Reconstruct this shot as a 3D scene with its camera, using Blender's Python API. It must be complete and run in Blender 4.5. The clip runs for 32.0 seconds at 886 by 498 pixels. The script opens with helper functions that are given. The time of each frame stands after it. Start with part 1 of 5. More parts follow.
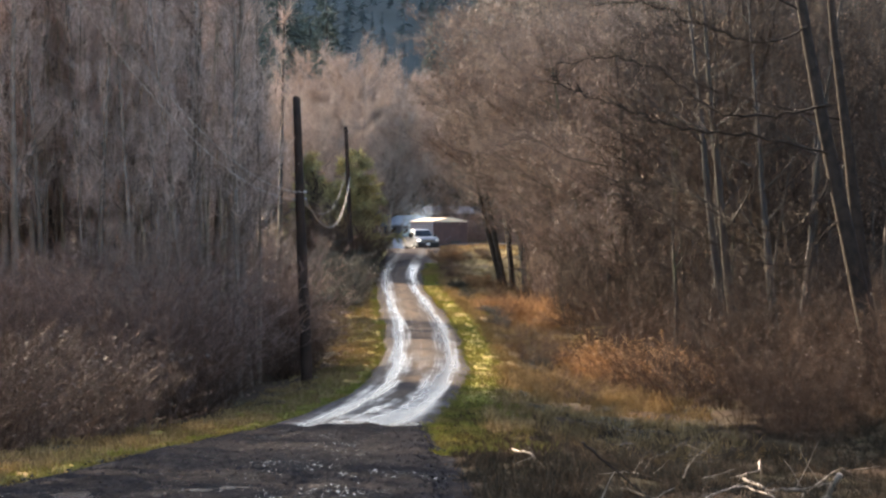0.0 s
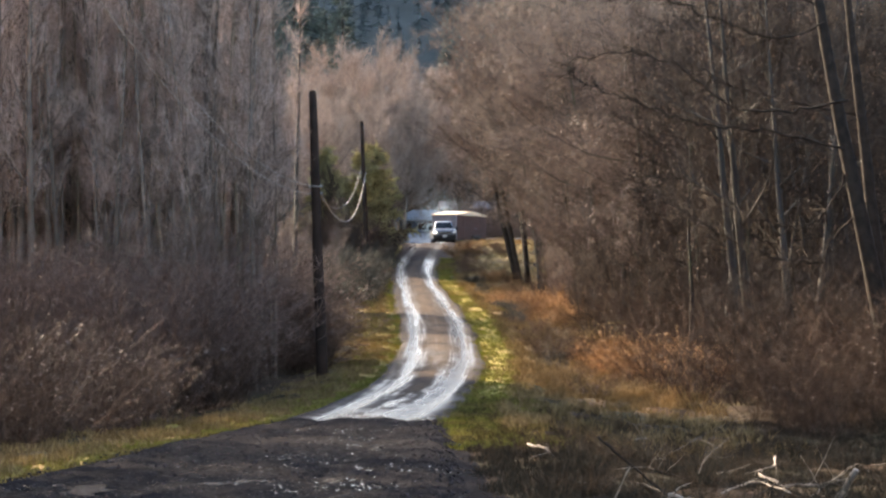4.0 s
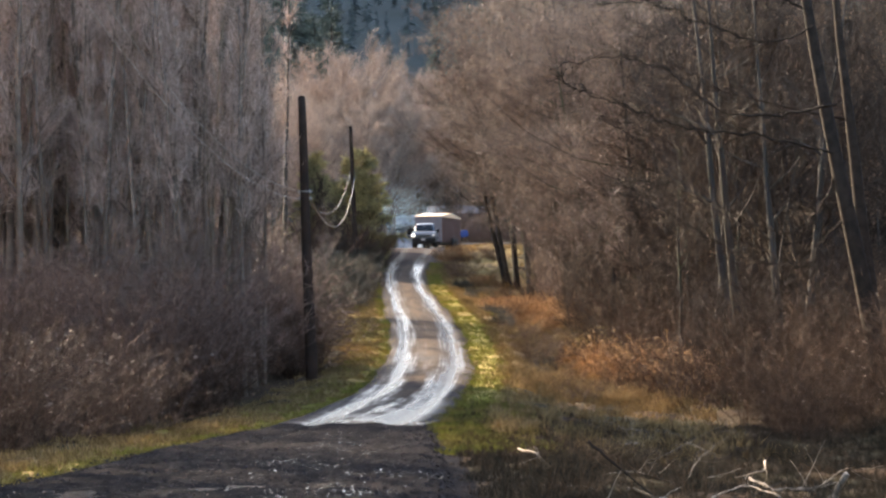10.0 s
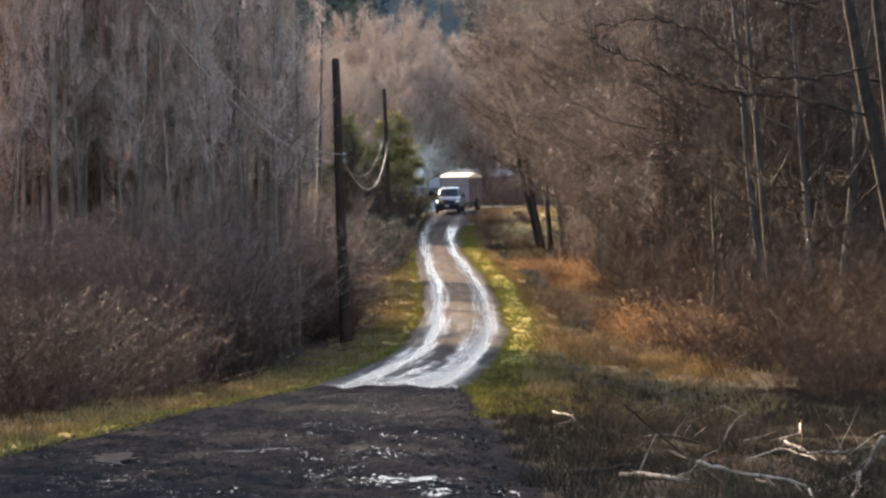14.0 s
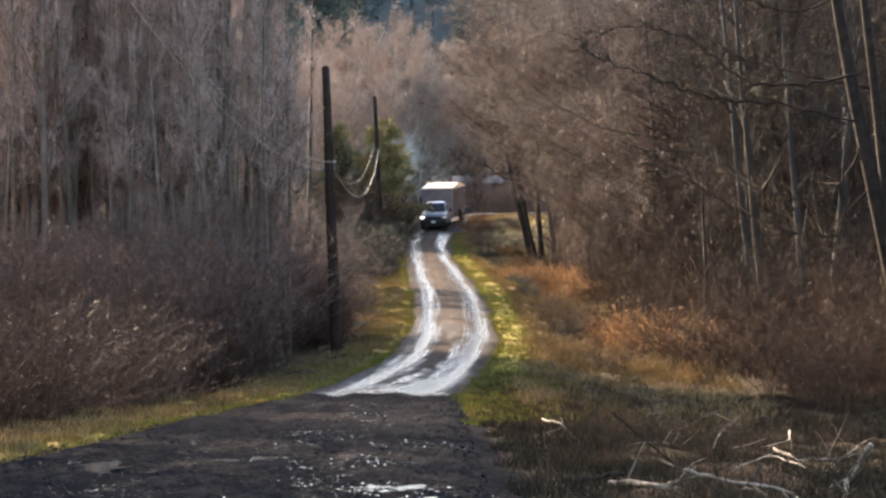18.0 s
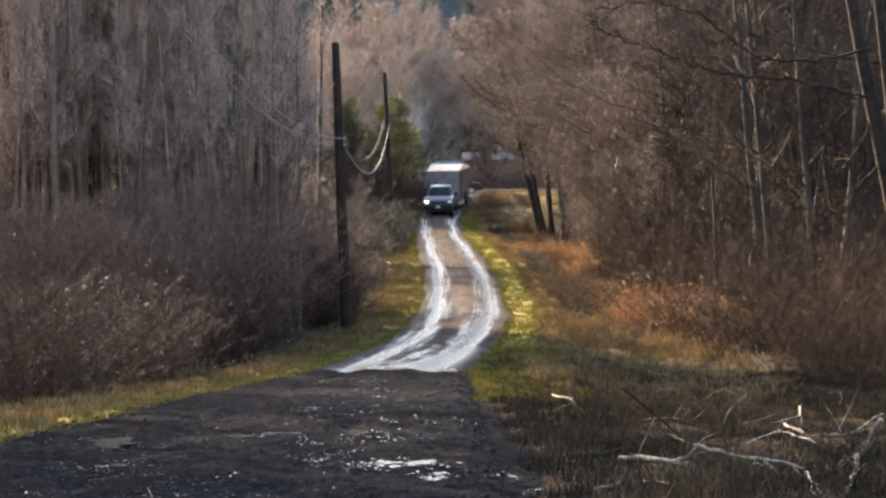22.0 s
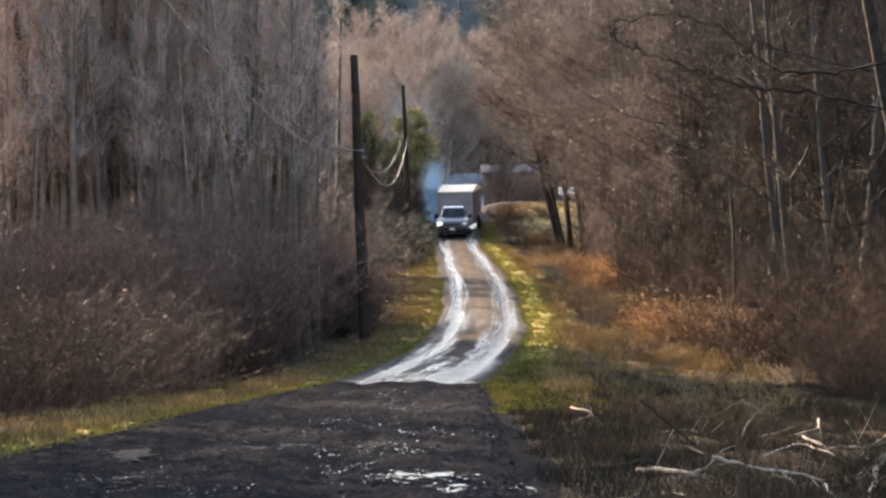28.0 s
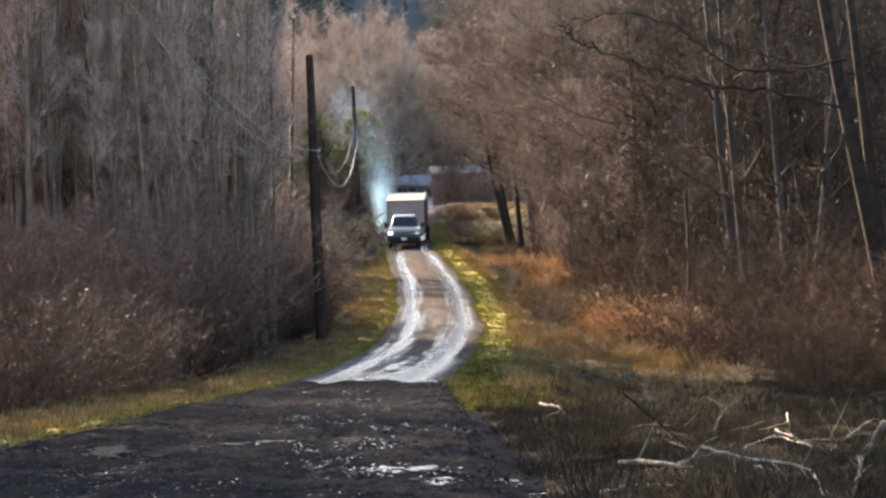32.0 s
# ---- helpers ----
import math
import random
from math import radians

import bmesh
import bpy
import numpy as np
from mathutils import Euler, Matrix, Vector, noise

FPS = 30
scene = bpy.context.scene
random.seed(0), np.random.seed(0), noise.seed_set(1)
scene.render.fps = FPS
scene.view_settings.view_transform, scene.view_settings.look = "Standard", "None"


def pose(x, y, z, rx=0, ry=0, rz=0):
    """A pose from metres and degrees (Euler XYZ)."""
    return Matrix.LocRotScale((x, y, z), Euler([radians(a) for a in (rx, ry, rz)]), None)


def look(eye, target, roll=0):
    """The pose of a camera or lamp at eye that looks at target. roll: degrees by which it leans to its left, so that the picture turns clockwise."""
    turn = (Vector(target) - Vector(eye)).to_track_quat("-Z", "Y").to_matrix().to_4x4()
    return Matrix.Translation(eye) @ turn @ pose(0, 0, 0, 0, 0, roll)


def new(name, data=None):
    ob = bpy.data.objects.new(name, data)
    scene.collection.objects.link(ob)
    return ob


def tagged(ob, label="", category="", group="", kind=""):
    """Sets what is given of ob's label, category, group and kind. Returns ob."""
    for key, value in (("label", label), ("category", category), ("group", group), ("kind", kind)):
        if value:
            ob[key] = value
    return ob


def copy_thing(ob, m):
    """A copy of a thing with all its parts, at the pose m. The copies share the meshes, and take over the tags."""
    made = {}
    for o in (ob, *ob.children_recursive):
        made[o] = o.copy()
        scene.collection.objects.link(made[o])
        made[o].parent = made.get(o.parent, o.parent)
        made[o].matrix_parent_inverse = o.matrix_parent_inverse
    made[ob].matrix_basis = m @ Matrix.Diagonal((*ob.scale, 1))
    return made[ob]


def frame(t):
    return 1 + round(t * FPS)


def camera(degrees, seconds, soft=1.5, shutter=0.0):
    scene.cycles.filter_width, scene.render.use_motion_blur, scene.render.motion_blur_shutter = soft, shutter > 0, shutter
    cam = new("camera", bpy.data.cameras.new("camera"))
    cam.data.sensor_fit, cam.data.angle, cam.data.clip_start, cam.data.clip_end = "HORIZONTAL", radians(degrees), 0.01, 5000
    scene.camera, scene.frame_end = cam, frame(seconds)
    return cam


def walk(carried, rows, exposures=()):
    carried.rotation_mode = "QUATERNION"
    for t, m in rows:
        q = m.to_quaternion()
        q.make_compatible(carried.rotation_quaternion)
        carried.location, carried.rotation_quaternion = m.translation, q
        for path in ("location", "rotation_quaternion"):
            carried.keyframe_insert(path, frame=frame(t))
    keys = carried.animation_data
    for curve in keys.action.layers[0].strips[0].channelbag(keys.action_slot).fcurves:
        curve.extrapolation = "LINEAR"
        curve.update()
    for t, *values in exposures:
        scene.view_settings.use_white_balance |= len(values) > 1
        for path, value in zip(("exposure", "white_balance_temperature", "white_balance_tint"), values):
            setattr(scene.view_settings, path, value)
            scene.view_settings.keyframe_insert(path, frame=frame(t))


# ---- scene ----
# The camera stands at the origin, 1.65 m over the lane; y runs ahead, x to the right.
EYE = 1.65
cam = camera(20.0, 32.0, soft=2.5)
# seconds, sideways shift, height shift, yaw, pitch, roll
ROWS = [
    (0, 0, 0, 0.006, -0.4, 0.622),
    (0.5, -0.006, -0.005, -0.158, -0.493, 0.505),
    (1, -0.005, -0.001, -0.255, -0.596, 0.517),
    (1.5, 0.002, -0.005, -0.346, -0.628, 0.468),
    (2, -0.007, 0.002, -0.548, -0.663, 0.392),
    (2.5, -0.01, -0.003, -0.55, -0.673, 0.326),
    (3, -0.014, -0.002, -0.156, -0.548, 0.245),
    (3.5, -0.007, -0.006, 0.672, -0.236, 0.303),
    (4, -0.01, -0.004, 0.355, -0.516, 0.441),
    (4.5, -0.014, 0.006, 0.344, -0.692, 0.339),
    (6.5, -0.013, -0.003, 0.244, -0.909, -0.163),
    (7, -0.013, 0.006, -0.206, -0.196, -0.213),
    (7.5, -0.022, 0.004, -0.663, -0.138, 0.051),
    (8, -0.016, 0.003, -0.699, -0.092, 0.254),
    (8.5, -0.016, 0.006, -0.604, -0.208, 0.287),
    (9, -0.018, 0.006, -0.174, -0.255, 0.512),
    (9.5, -0.017, 0.003, 0.045, -0.375, 0.576),
    (10, -0.018, -0.001, 0.105, -0.41, 0.589),
    (10.5, -0.019, -0.005, 0.132, -0.38, 0.549),
    (11, -0.02, 0.004, 0.045, -0.417, 0.519),
    (11.5, -0.024, 0.003, -0.051, -0.473, 0.582),
    (12, -0.047, -0.002, 0.003, -0.542, 0.524),
    (12.5, -0.042, -0.016, 0.771, -0.896, 0.566),
    (13, -0.041, -0.02, 0.873, -0.966, 0.597),
    (13.5, -0.045, -0.014, 0.888, -1.116, 0.589),
    (15.5, -0.033, 0.031, 0.694, -1.36, 0.38),
    (16, -0.04, 0.035, 0.668, -1.139, 0.596),
    (16.5, -0.028, 0.031, 0.76, -1.014, 0.503),
    (17, -0.029, 0.039, 0.674, -1.067, 0.497),
    (17.5, -0.023, 0.036, 0.25, -0.816, 0.554),
    (18, -0.012, 0.009, 0.664, -1.091, 0.694),
    (18.5, -0.013, 0.008, 0.753, -1.215, 0.751),
    (19, -0.013, 0.002, 0.903, -1.354, 0.848),
    (19.5, -0.008, 0.006, 0.875, -1.462, 0.832),
    (20, -0.011, 0.005, 0.858, -1.566, 0.768),
    (20.5, -0.011, 0.002, 0.801, -1.613, 0.849),
    (21, -0.016, 0.007, 0.817, -1.629, 0.753),
    (21.5, -0.01, -0.006, 0.855, -1.638, 0.804),
    (22, -0.014, 0, 0.891, -1.623, 0.737),
    (22.5, -0.012, -0.002, 0.911, -1.681, 0.588),
    (23, -0.021, 0.001, 1.005, -1.7, 0.422),
    (23.5, -0.022, 0.002, 1.101, -1.676, 0.243),
    (24, -0.02, -0.002, 1.33, -1.753, 0.299),
    (24.5, -0.018, -0.003, 1.35, -1.774, 0.329),
    (25, -0.01, -0.002, 1.291, -1.725, 0.412),
    (25.5, -0.009, -0.006, 1.106, -1.496, 0.492),
    (27.5, -0.013, -0.012, 1.296, -1.325, 0.681),
    (28, -0.012, -0.004, 1.312, -1.336, 0.726),
    (28.5, -0.015, -0.008, 1.373, -1.352, 0.801),
    (29, -0.017, -0.011, 1.309, -1.316, 0.76),
    (29.5, -0.03, -0.009, 1.404, -1.313, 0.707),
    (30, -0.064, -0.027, 0.705, -1.22, 0.869),
    (30.5, -0.068, -0.043, 0.572, -1.049, 1.034),
    (31, -0.115, -0.091, 0.492, -1.817, 1.234),
    (31.5, -0.17, -0.07, 1.407, -1.077, 0.693),
    (32, -0.31, -0.073, 0.074, -1.304, 0.97),
]
walk(cam, [(t, pose(x, 0, EYE + z, 90 + pitch, roll, yaw)) for t, x, z, yaw, pitch, roll in ROWS], exposures=[(0.0, 2.22, 6660, 10), (32.0, 2.22, 6660, 10)])

# ---- light ----
SUN_AZ, SUN_EL = 38.0, 25.0   # degrees to the left of ahead, degrees up
world = bpy.data.worlds.new("world")
scene.world = world
world.use_nodes = True
wn = world.node_tree.nodes
sky = wn.new("ShaderNodeTexSky")
sky.sky_type, sky.sun_disc = "NISHITA", False
sky.sun_elevation, sky.sun_rotation = radians(SUN_EL), radians(-SUN_AZ)
sky.dust_density = 2.5
wn["Background"].inputs[1].default_value = 0.15
world.node_tree.links.new(sky.outputs[0], wn["Background"].inputs[0])
sun = new("sun", bpy.data.lights.new("sun", "SUN"))
sun.data.energy, sun.data.angle, sun.data.color = 5.0, radians(0.6), (1.0, 0.81, 0.60)
sun_way = Vector((-math.sin(radians(SUN_AZ)) * math.cos(radians(SUN_EL)), math.cos(radians(SUN_AZ)) * math.cos(radians(SUN_EL)), math.sin(radians(SUN_EL))))
sun.matrix_world = look(sun_way * 300, (0, 0, 0))


# ---- materials ----
def material(name, base, rough=0.85, second=None, scale=8.0, fine=60.0, bump=0.3, metal=0.0, vary=0.25, island=False, spec=0.4, translucent=0.0, third=None, big=0.6):
    """Two colours mixed by coarse noise, a third by very coarse noise, grain and bump by fine noise, a spread from piece to piece."""
    m = bpy.data.materials.new(name)
    m.use_nodes = True
    n, l = m.node_tree.nodes, m.node_tree.links
    b = n["Principled BSDF"]
    second = second or tuple(c * 0.6 for c in base)
    tc = n.new("ShaderNodeTexCoord")
    na = n.new("ShaderNodeTexNoise")
    na.inputs["Scale"].default_value, na.inputs["Detail"].default_value = scale, 5
    nb = n.new("ShaderNodeTexNoise")
    nb.inputs["Scale"].default_value, nb.inputs["Detail"].default_value = fine, 3
    for k in (na, nb):
        l.new(tc.outputs["Object"], k.inputs["Vector"])
    ramp = n.new("ShaderNodeMapRange")
    ramp.inputs[1].default_value, ramp.inputs[2].default_value = 0.36, 0.64
    l.new(na.outputs[0], ramp.inputs[0])
    mix = n.new("ShaderNodeMix")
    mix.data_type = "RGBA"
    mix.inputs[6].default_value, mix.inputs[7].default_value = (*base, 1), (*second, 1)
    l.new(ramp.outputs[0], mix.inputs[0])
    out = mix.outputs[2]
    if third:
        nc = n.new("ShaderNodeTexNoise")
        nc.inputs["Scale"].default_value, nc.inputs["Detail"].default_value = big, 4
        l.new(tc.outputs["Object"], nc.inputs["Vector"])
        rc = n.new("ShaderNodeMapRange")
        rc.inputs[1].default_value, rc.inputs[2].default_value = 0.45, 0.6
        l.new(nc.outputs[0], rc.inputs[0])
        mc = n.new("ShaderNodeMix")
        mc.data_type = "RGBA"
        mc.inputs[7].default_value = (*third, 1)
        l.new(rc.outputs[0], mc.inputs[0])
        l.new(out, mc.inputs[6])
        out = mc.outputs[2]
    hsv = n.new("ShaderNodeHueSaturation")
    val = n.new("ShaderNodeMapRange")
    val.inputs[3].default_value, val.inputs[4].default_value = 1 - vary, 1 + vary
    if island:
        geo = n.new("ShaderNodeNewGeometry")
        l.new(geo.outputs["Random Per Island"], val.inputs[0])
    else:
        info = n.new("ShaderNodeObjectInfo")
        l.new(info.outputs["Random"], val.inputs[0])
    l.new(val.outputs[0], hsv.inputs["Value"])
    l.new(out, hsv.inputs["Color"])
    grain = n.new("ShaderNodeMix")
    grain.data_type, grain.blend_type = "RGBA", "OVERLAY"
    grain.inputs[0].default_value = 0.35
    l.new(hsv.outputs[0], grain.inputs[6])
    l.new(nb.outputs[0], grain.inputs[7])
    l.new(grain.outputs[2], b.inputs["Base Color"])
    b.inputs["Roughness"].default_value, b.inputs["Metallic"].default_value = rough, metal
    b.inputs["Specular IOR Level"].default_value = spec
    if bump:
        bp = n.new("ShaderNodeBump")
        bp.inputs["Strength"].default_value, bp.inputs["Distance"].default_value = bump, 0.02
        l.new(nb.outputs[0], bp.inputs["Height"])
        l.new(bp.outputs[0], b.inputs["Normal"])
    if translucent:
        tr = n.new("ShaderNodeBsdfTranslucent")
        ms = n.new("ShaderNodeMixShader")
        ms.inputs[0].default_value = translucent
        l.new(grain.outputs[2], tr.inputs[0])
        l.new(b.outputs[0], ms.inputs[1])
        l.new(tr.outputs[0], ms.inputs[2])
        l.new(ms.outputs[0], n["Material Output"].inputs[0])
    return m


def road_material(name, dry, mud, wet_amount, rut_pos, rut_width, crown=None, flood=None, rut_gain=0.75, streaks=(2.1, 0.012), patches=0.6, patch_size=1.1, far_shade=None, fan=None):
    """Gravel with wet ruts; u runs across in metres, v along."""
    m = bpy.data.materials.new(name)
    m.use_nodes = True
    n, l = m.node_tree.nodes, m.node_tree.links
    b = n["Principled BSDF"]
    uv = n.new("ShaderNodeUVMap")
    sep = n.new("ShaderNodeSeparateXYZ")
    l.new(uv.outputs[0], sep.inputs[0])

    def math_(op, a, c=None, clamp=False):
        k = n.new("ShaderNodeMath")
        k.operation, k.use_clamp = op, clamp
        for i, v in enumerate((a, c)):
            if v is None:
                continue
            if isinstance(v, (int, float)):
                k.inputs[i].default_value = v
            else:
                l.new(v, k.inputs[i])
        return k.outputs[0]

    def noise_(scale, detail=5, stretch=1.0):
        mp = n.new("ShaderNodeMapping")
        mp.inputs["Scale"].default_value = (1, stretch, 1)
        l.new(uv.outputs[0], mp.inputs[0])
        k = n.new("ShaderNodeTexNoise")
        k.inputs["Scale"].default_value, k.inputs["Detail"].default_value = scale, detail
        l.new(mp.outputs[0], k.inputs["Vector"])
        return k.outputs[0]

    wob = math_("MULTIPLY", math_("SUBTRACT", noise_(0.35, 1, 0.12), 0.5), 0.5)
    across = math_("ABSOLUTE", math_("ADD", sep.outputs[0], wob))
    off = math_("ABSOLUTE", math_("SUBTRACT", across, rut_pos))
    rut = math_("SUBTRACT", 1.0, math_("DIVIDE", off, rut_width), True)
    patch = math_("ADD", math_("MULTIPLY", noise_(patch_size, 3, 0.25), patches), 0.5 - 0.5 * patches)
    streak = math_("MULTIPLY", math_("SUBTRACT", noise_(6.5, 2, streaks[1]), 0.5), streaks[0])
    wet = math_("MULTIPLY", math_("ADD", math_("SUBTRACT", math_("ADD", math_("MULTIPLY", rut, rut_gain), patch), 1.0 - wet_amount), streak), 1.7, True)
    if flood:
        wet = math_("ADD", wet, math_("MULTIPLY", math_("SUBTRACT", 1.0, math_("DIVIDE", math_("ABSOLUTE", math_("SUBTRACT", sep.outputs[1], flood[0])), flood[1]), True), math_("MULTIPLY", math_("SUBTRACT", noise_(0.9, 5, 0.7), 0.37), 9.0, True)), True)
    if fan:
        near = n.new("ShaderNodeMapRange")
        near.inputs[1].default_value, near.inputs[2].default_value, near.inputs[3].default_value, near.inputs[4].default_value = fan[0], fan[1], 1.0, 0.0
        l.new(sep.outputs[1], near.inputs[0])
        runs = math_("MULTIPLY", math_("SUBTRACT", math_("ADD", math_("MULTIPLY", noise_(2.3, 3, 0.035), 0.75), math_("MULTIPLY", noise_(3.4, 4, 0.22), 0.25)), 0.465), 8.0, True)
        inside = math_("MULTIPLY", math_("SUBTRACT", 1.45, across), 2.5, True)
        wet = math_("MULTIPLY", math_("ADD", wet, math_("MULTIPLY", near.outputs[0], runs), True), math_("ADD", 0.15, math_("MULTIPLY", inside, 0.85)))
    # Shade over the lane's far end dims its wet shine here.
    if far_shade:
        end = n.new("ShaderNodeMapRange")
        end.inputs[1].default_value, end.inputs[2].default_value = far_shade[0], far_shade[1]
        l.new(math_("ADD", sep.outputs[1], math_("MULTIPLY", noise_(1.5, 3, 1.0), 5.0)), end.inputs[0])
        wet = math_("MULTIPLY", wet, math_("SUBTRACT", 1.0, math_("MULTIPLY", end.outputs[0], 0.7)))
    fine = noise_(28.0, 6)
    coarse = noise_(3.0, 4, 0.5)
    mix = n.new("ShaderNodeMix")
    mix.data_type = "RGBA"
    mix.inputs[6].default_value, mix.inputs[7].default_value = (*dry, 1), (*mud, 1)
    l.new(math_("MULTIPLY", math_("SUBTRACT", coarse, 0.35), 3.3, True), mix.inputs[0])
    col = mix.outputs[2]
    if crown:
        mc = n.new("ShaderNodeMix")
        mc.data_type = "RGBA"
        mc.inputs[7].default_value = (*crown, 1)
        mid = math_("SUBTRACT", 1.0, math_("DIVIDE", across, 0.55), True)
        l.new(math_("MULTIPLY", mid, math_("MULTIPLY", math_("SUBTRACT", noise_(0.8, 4, 0.3), 0.35), 4.0, True)), mc.inputs[0])
        l.new(col, mc.inputs[6])
        col = mc.outputs[2]
    # The same far-end shade is mixed into the gravel colour.
    if far_shade:
        ma = n.new("ShaderNodeMix")
        ma.data_type = "RGBA"
        ma.inputs[7].default_value = (0.05, 0.042, 0.04, 1)
        l.new(end.outputs[0], ma.inputs[0])
        l.new(col, ma.inputs[6])
        col = ma.outputs[2]
    dark = n.new("ShaderNodeMix")
    dark.data_type, dark.blend_type = "RGBA", "MULTIPLY"
    dark.inputs[7].default_value = (0.5, 0.5, 0.52, 1)
    l.new(wet, dark.inputs[0])
    l.new(col, dark.inputs[6])
    ov = n.new("ShaderNodeMix")
    ov.data_type, ov.blend_type = "RGBA", "OVERLAY"
    ov.inputs[0].default_value = 0.6
    l.new(dark.outputs[2], ov.inputs[6])
    l.new(fine, ov.inputs[7])
    l.new(ov.outputs[2], b.inputs["Base Color"])
    l.new(math_("SUBTRACT", 0.9, math_("MULTIPLY", wet, 0.64)), b.inputs["Roughness"])
    l.new(math_("ADD", 0.01, math_("MULTIPLY", wet, 0.142)), b.inputs["Specular IOR Level"])
    bp = n.new("ShaderNodeBump")
    bp.inputs["Distance"].default_value = 0.03
    l.new(math_("SUBTRACT", 0.75, math_("MULTIPLY", wet, 0.5)), bp.inputs["Strength"])
    l.new(fine, bp.inputs["Height"])
    l.new(bp.outputs[0], b.inputs["Normal"])
    return m


BARK = material("alder_bark", (0.29, 0.222, 0.172), second=(0.13, 0.098, 0.077), scale=3, fine=30, third=(0.13, 0.10, 0.072), big=0.8)
# Alder bark with the right-hand wood's shade put into its colour.
SHADE_BARK = material("shaded_alder_bark", (0.05, 0.041, 0.034), second=(0.028, 0.024, 0.02), scale=3, fine=30, third=(0.055, 0.058, 0.035), big=0.8, rough=0.75, spec=0.25)
DARK_BARK = material("dark_brown_bark", (0.046, 0.035, 0.027), second=(0.026, 0.021, 0.017), scale=4, fine=40, spec=0.1)
TWIG = material("twig_bark", (0.215, 0.152, 0.115), second=(0.14, 0.099, 0.077), scale=1.5, bump=0, island=True, vary=0.5, rough=0.6)
# Paler grey twig: the left-hand wood's haze is put into its colour.
TWIG_HAZED = material("hazed_twig_bark", (0.56, 0.425, 0.35), second=(0.40, 0.305, 0.25), scale=1.5, bump=0, island=True, vary=0.5, rough=0.6)
# Low sunlight is put into this paler colour for the far twigs.
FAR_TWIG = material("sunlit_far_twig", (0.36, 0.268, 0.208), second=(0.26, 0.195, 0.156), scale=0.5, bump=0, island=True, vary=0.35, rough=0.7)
# Twig colour darkened to hold the right-hand wood's shade.
TWIG_SHADED = material("shaded_twig_bark", (0.094, 0.069, 0.053), second=(0.058, 0.044, 0.035), scale=1.5, bump=0, island=True, vary=0.6, rough=0.85, spec=0.1)
TWIG_BRUSH = material("willow_brush", (0.185, 0.124, 0.097), second=(0.12, 0.082, 0.067), scale=1.0, bump=0, island=True, vary=0.5, rough=0.7, spec=0.1)
CATKIN = material("dry_catkin", (0.22, 0.148, 0.105), second=(0.135, 0.092, 0.067), scale=2, bump=0, island=True, vary=0.6, rough=0.7, translucent=0.2)
CANE = material("red_cane", (0.125, 0.077, 0.053), second=(0.077, 0.05, 0.037), scale=1.2, bump=0, island=True, vary=0.55, rough=0.7, spec=0.1)
# Rust-brown canes, darkened further to hold the right bank's shade.
RUST_CANE = material("shaded_rust_cane", (0.098, 0.058, 0.037), second=(0.053, 0.034, 0.024), scale=0.6, bump=0, island=True, vary=0.55, rough=0.7, spec=0.1)
BRACKEN = material("dead_bracken", (0.50, 0.35, 0.20), second=(0.30, 0.195, 0.11), scale=0.9, bump=0, island=True, vary=0.5, translucent=0.5, spec=0.1)
GRASS = material("green_grass", (0.30, 0.30, 0.07), second=(0.19, 0.19, 0.05), scale=1.0, bump=0, island=True, vary=0.5, translucent=0.5, third=(0.30, 0.24, 0.09), big=0.35, spec=0.1)
STRAW = material("straw_grass", (0.42, 0.31, 0.155), second=(0.28, 0.20, 0.10), scale=1.0, bump=0, island=True, vary=0.5, translucent=0.4, third=(0.22, 0.16, 0.075), big=0.4, spec=0.1)
DRY_WEED = material("dry_brown_weed", (0.101, 0.064, 0.037), second=(0.055, 0.036, 0.023), scale=1.2, bump=0, island=True, vary=0.6, spec=0.1)
WEED = material("dark_weed_stems", (0.039, 0.030, 0.020), second=(0.023, 0.020, 0.014), scale=1.2, bump=0, island=True, vary=0.6, spec=0.1)
# Fir needles, lifted and blued by haze put into the base colour.
NEEDLE = material("hazed_fir_needles", (0.15, 0.175, 0.165), second=(0.11, 0.135, 0.13), scale=0.5, bump=0, island=True, vary=0.4, translucent=0.6, spec=0.05, rough=1.0)
# Yellow-green cedar, brightened by sunlight put into its colour.
CEDAR = material("sunlit_cedar_sprays", (0.60, 0.52, 0.26), second=(0.36, 0.32, 0.16), scale=0.8, bump=0, island=True, vary=0.5, translucent=0.5)
BUSH_LEAF = material("evergreen_bramble_leaf", (0.04, 0.042, 0.026), second=(0.05, 0.038, 0.026), scale=0.8, bump=0, island=True, vary=0.5)
SOIL = material("leaf_litter", (0.065, 0.043, 0.028), second=(0.038, 0.028, 0.02), scale=0.7, fine=14, third=(0.055, 0.046, 0.026), big=0.3, bump=0.6, rough=1.0, spec=0.02)
TURF = material("mossy_turf", (0.27, 0.255, 0.05), second=(0.16, 0.135, 0.05), scale=5.5, fine=30, bump=0.5, third=(0.27, 0.19, 0.085), big=0.9, rough=1.0, spec=0.02)
DITCH = material("straw_and_litter", (0.34, 0.245, 0.125), second=(0.11, 0.082, 0.05), scale=2.6, fine=26, bump=0.6, third=(0.19, 0.155, 0.07), big=0.5, rough=1.0, spec=0.02)
POLE_WOOD = material("creosoted_wood", (0.045, 0.030, 0.023), second=(0.024, 0.018, 0.015), scale=2, fine=50, spec=0.1, rough=0.95)
CABLE = material("weathered_cable", (0.42, 0.38, 0.33), rough=0.45, bump=0)
DEADWOOD = material("bleached_deadwood", (0.46, 0.375, 0.295), second=(0.15, 0.118, 0.092), scale=7, fine=40)
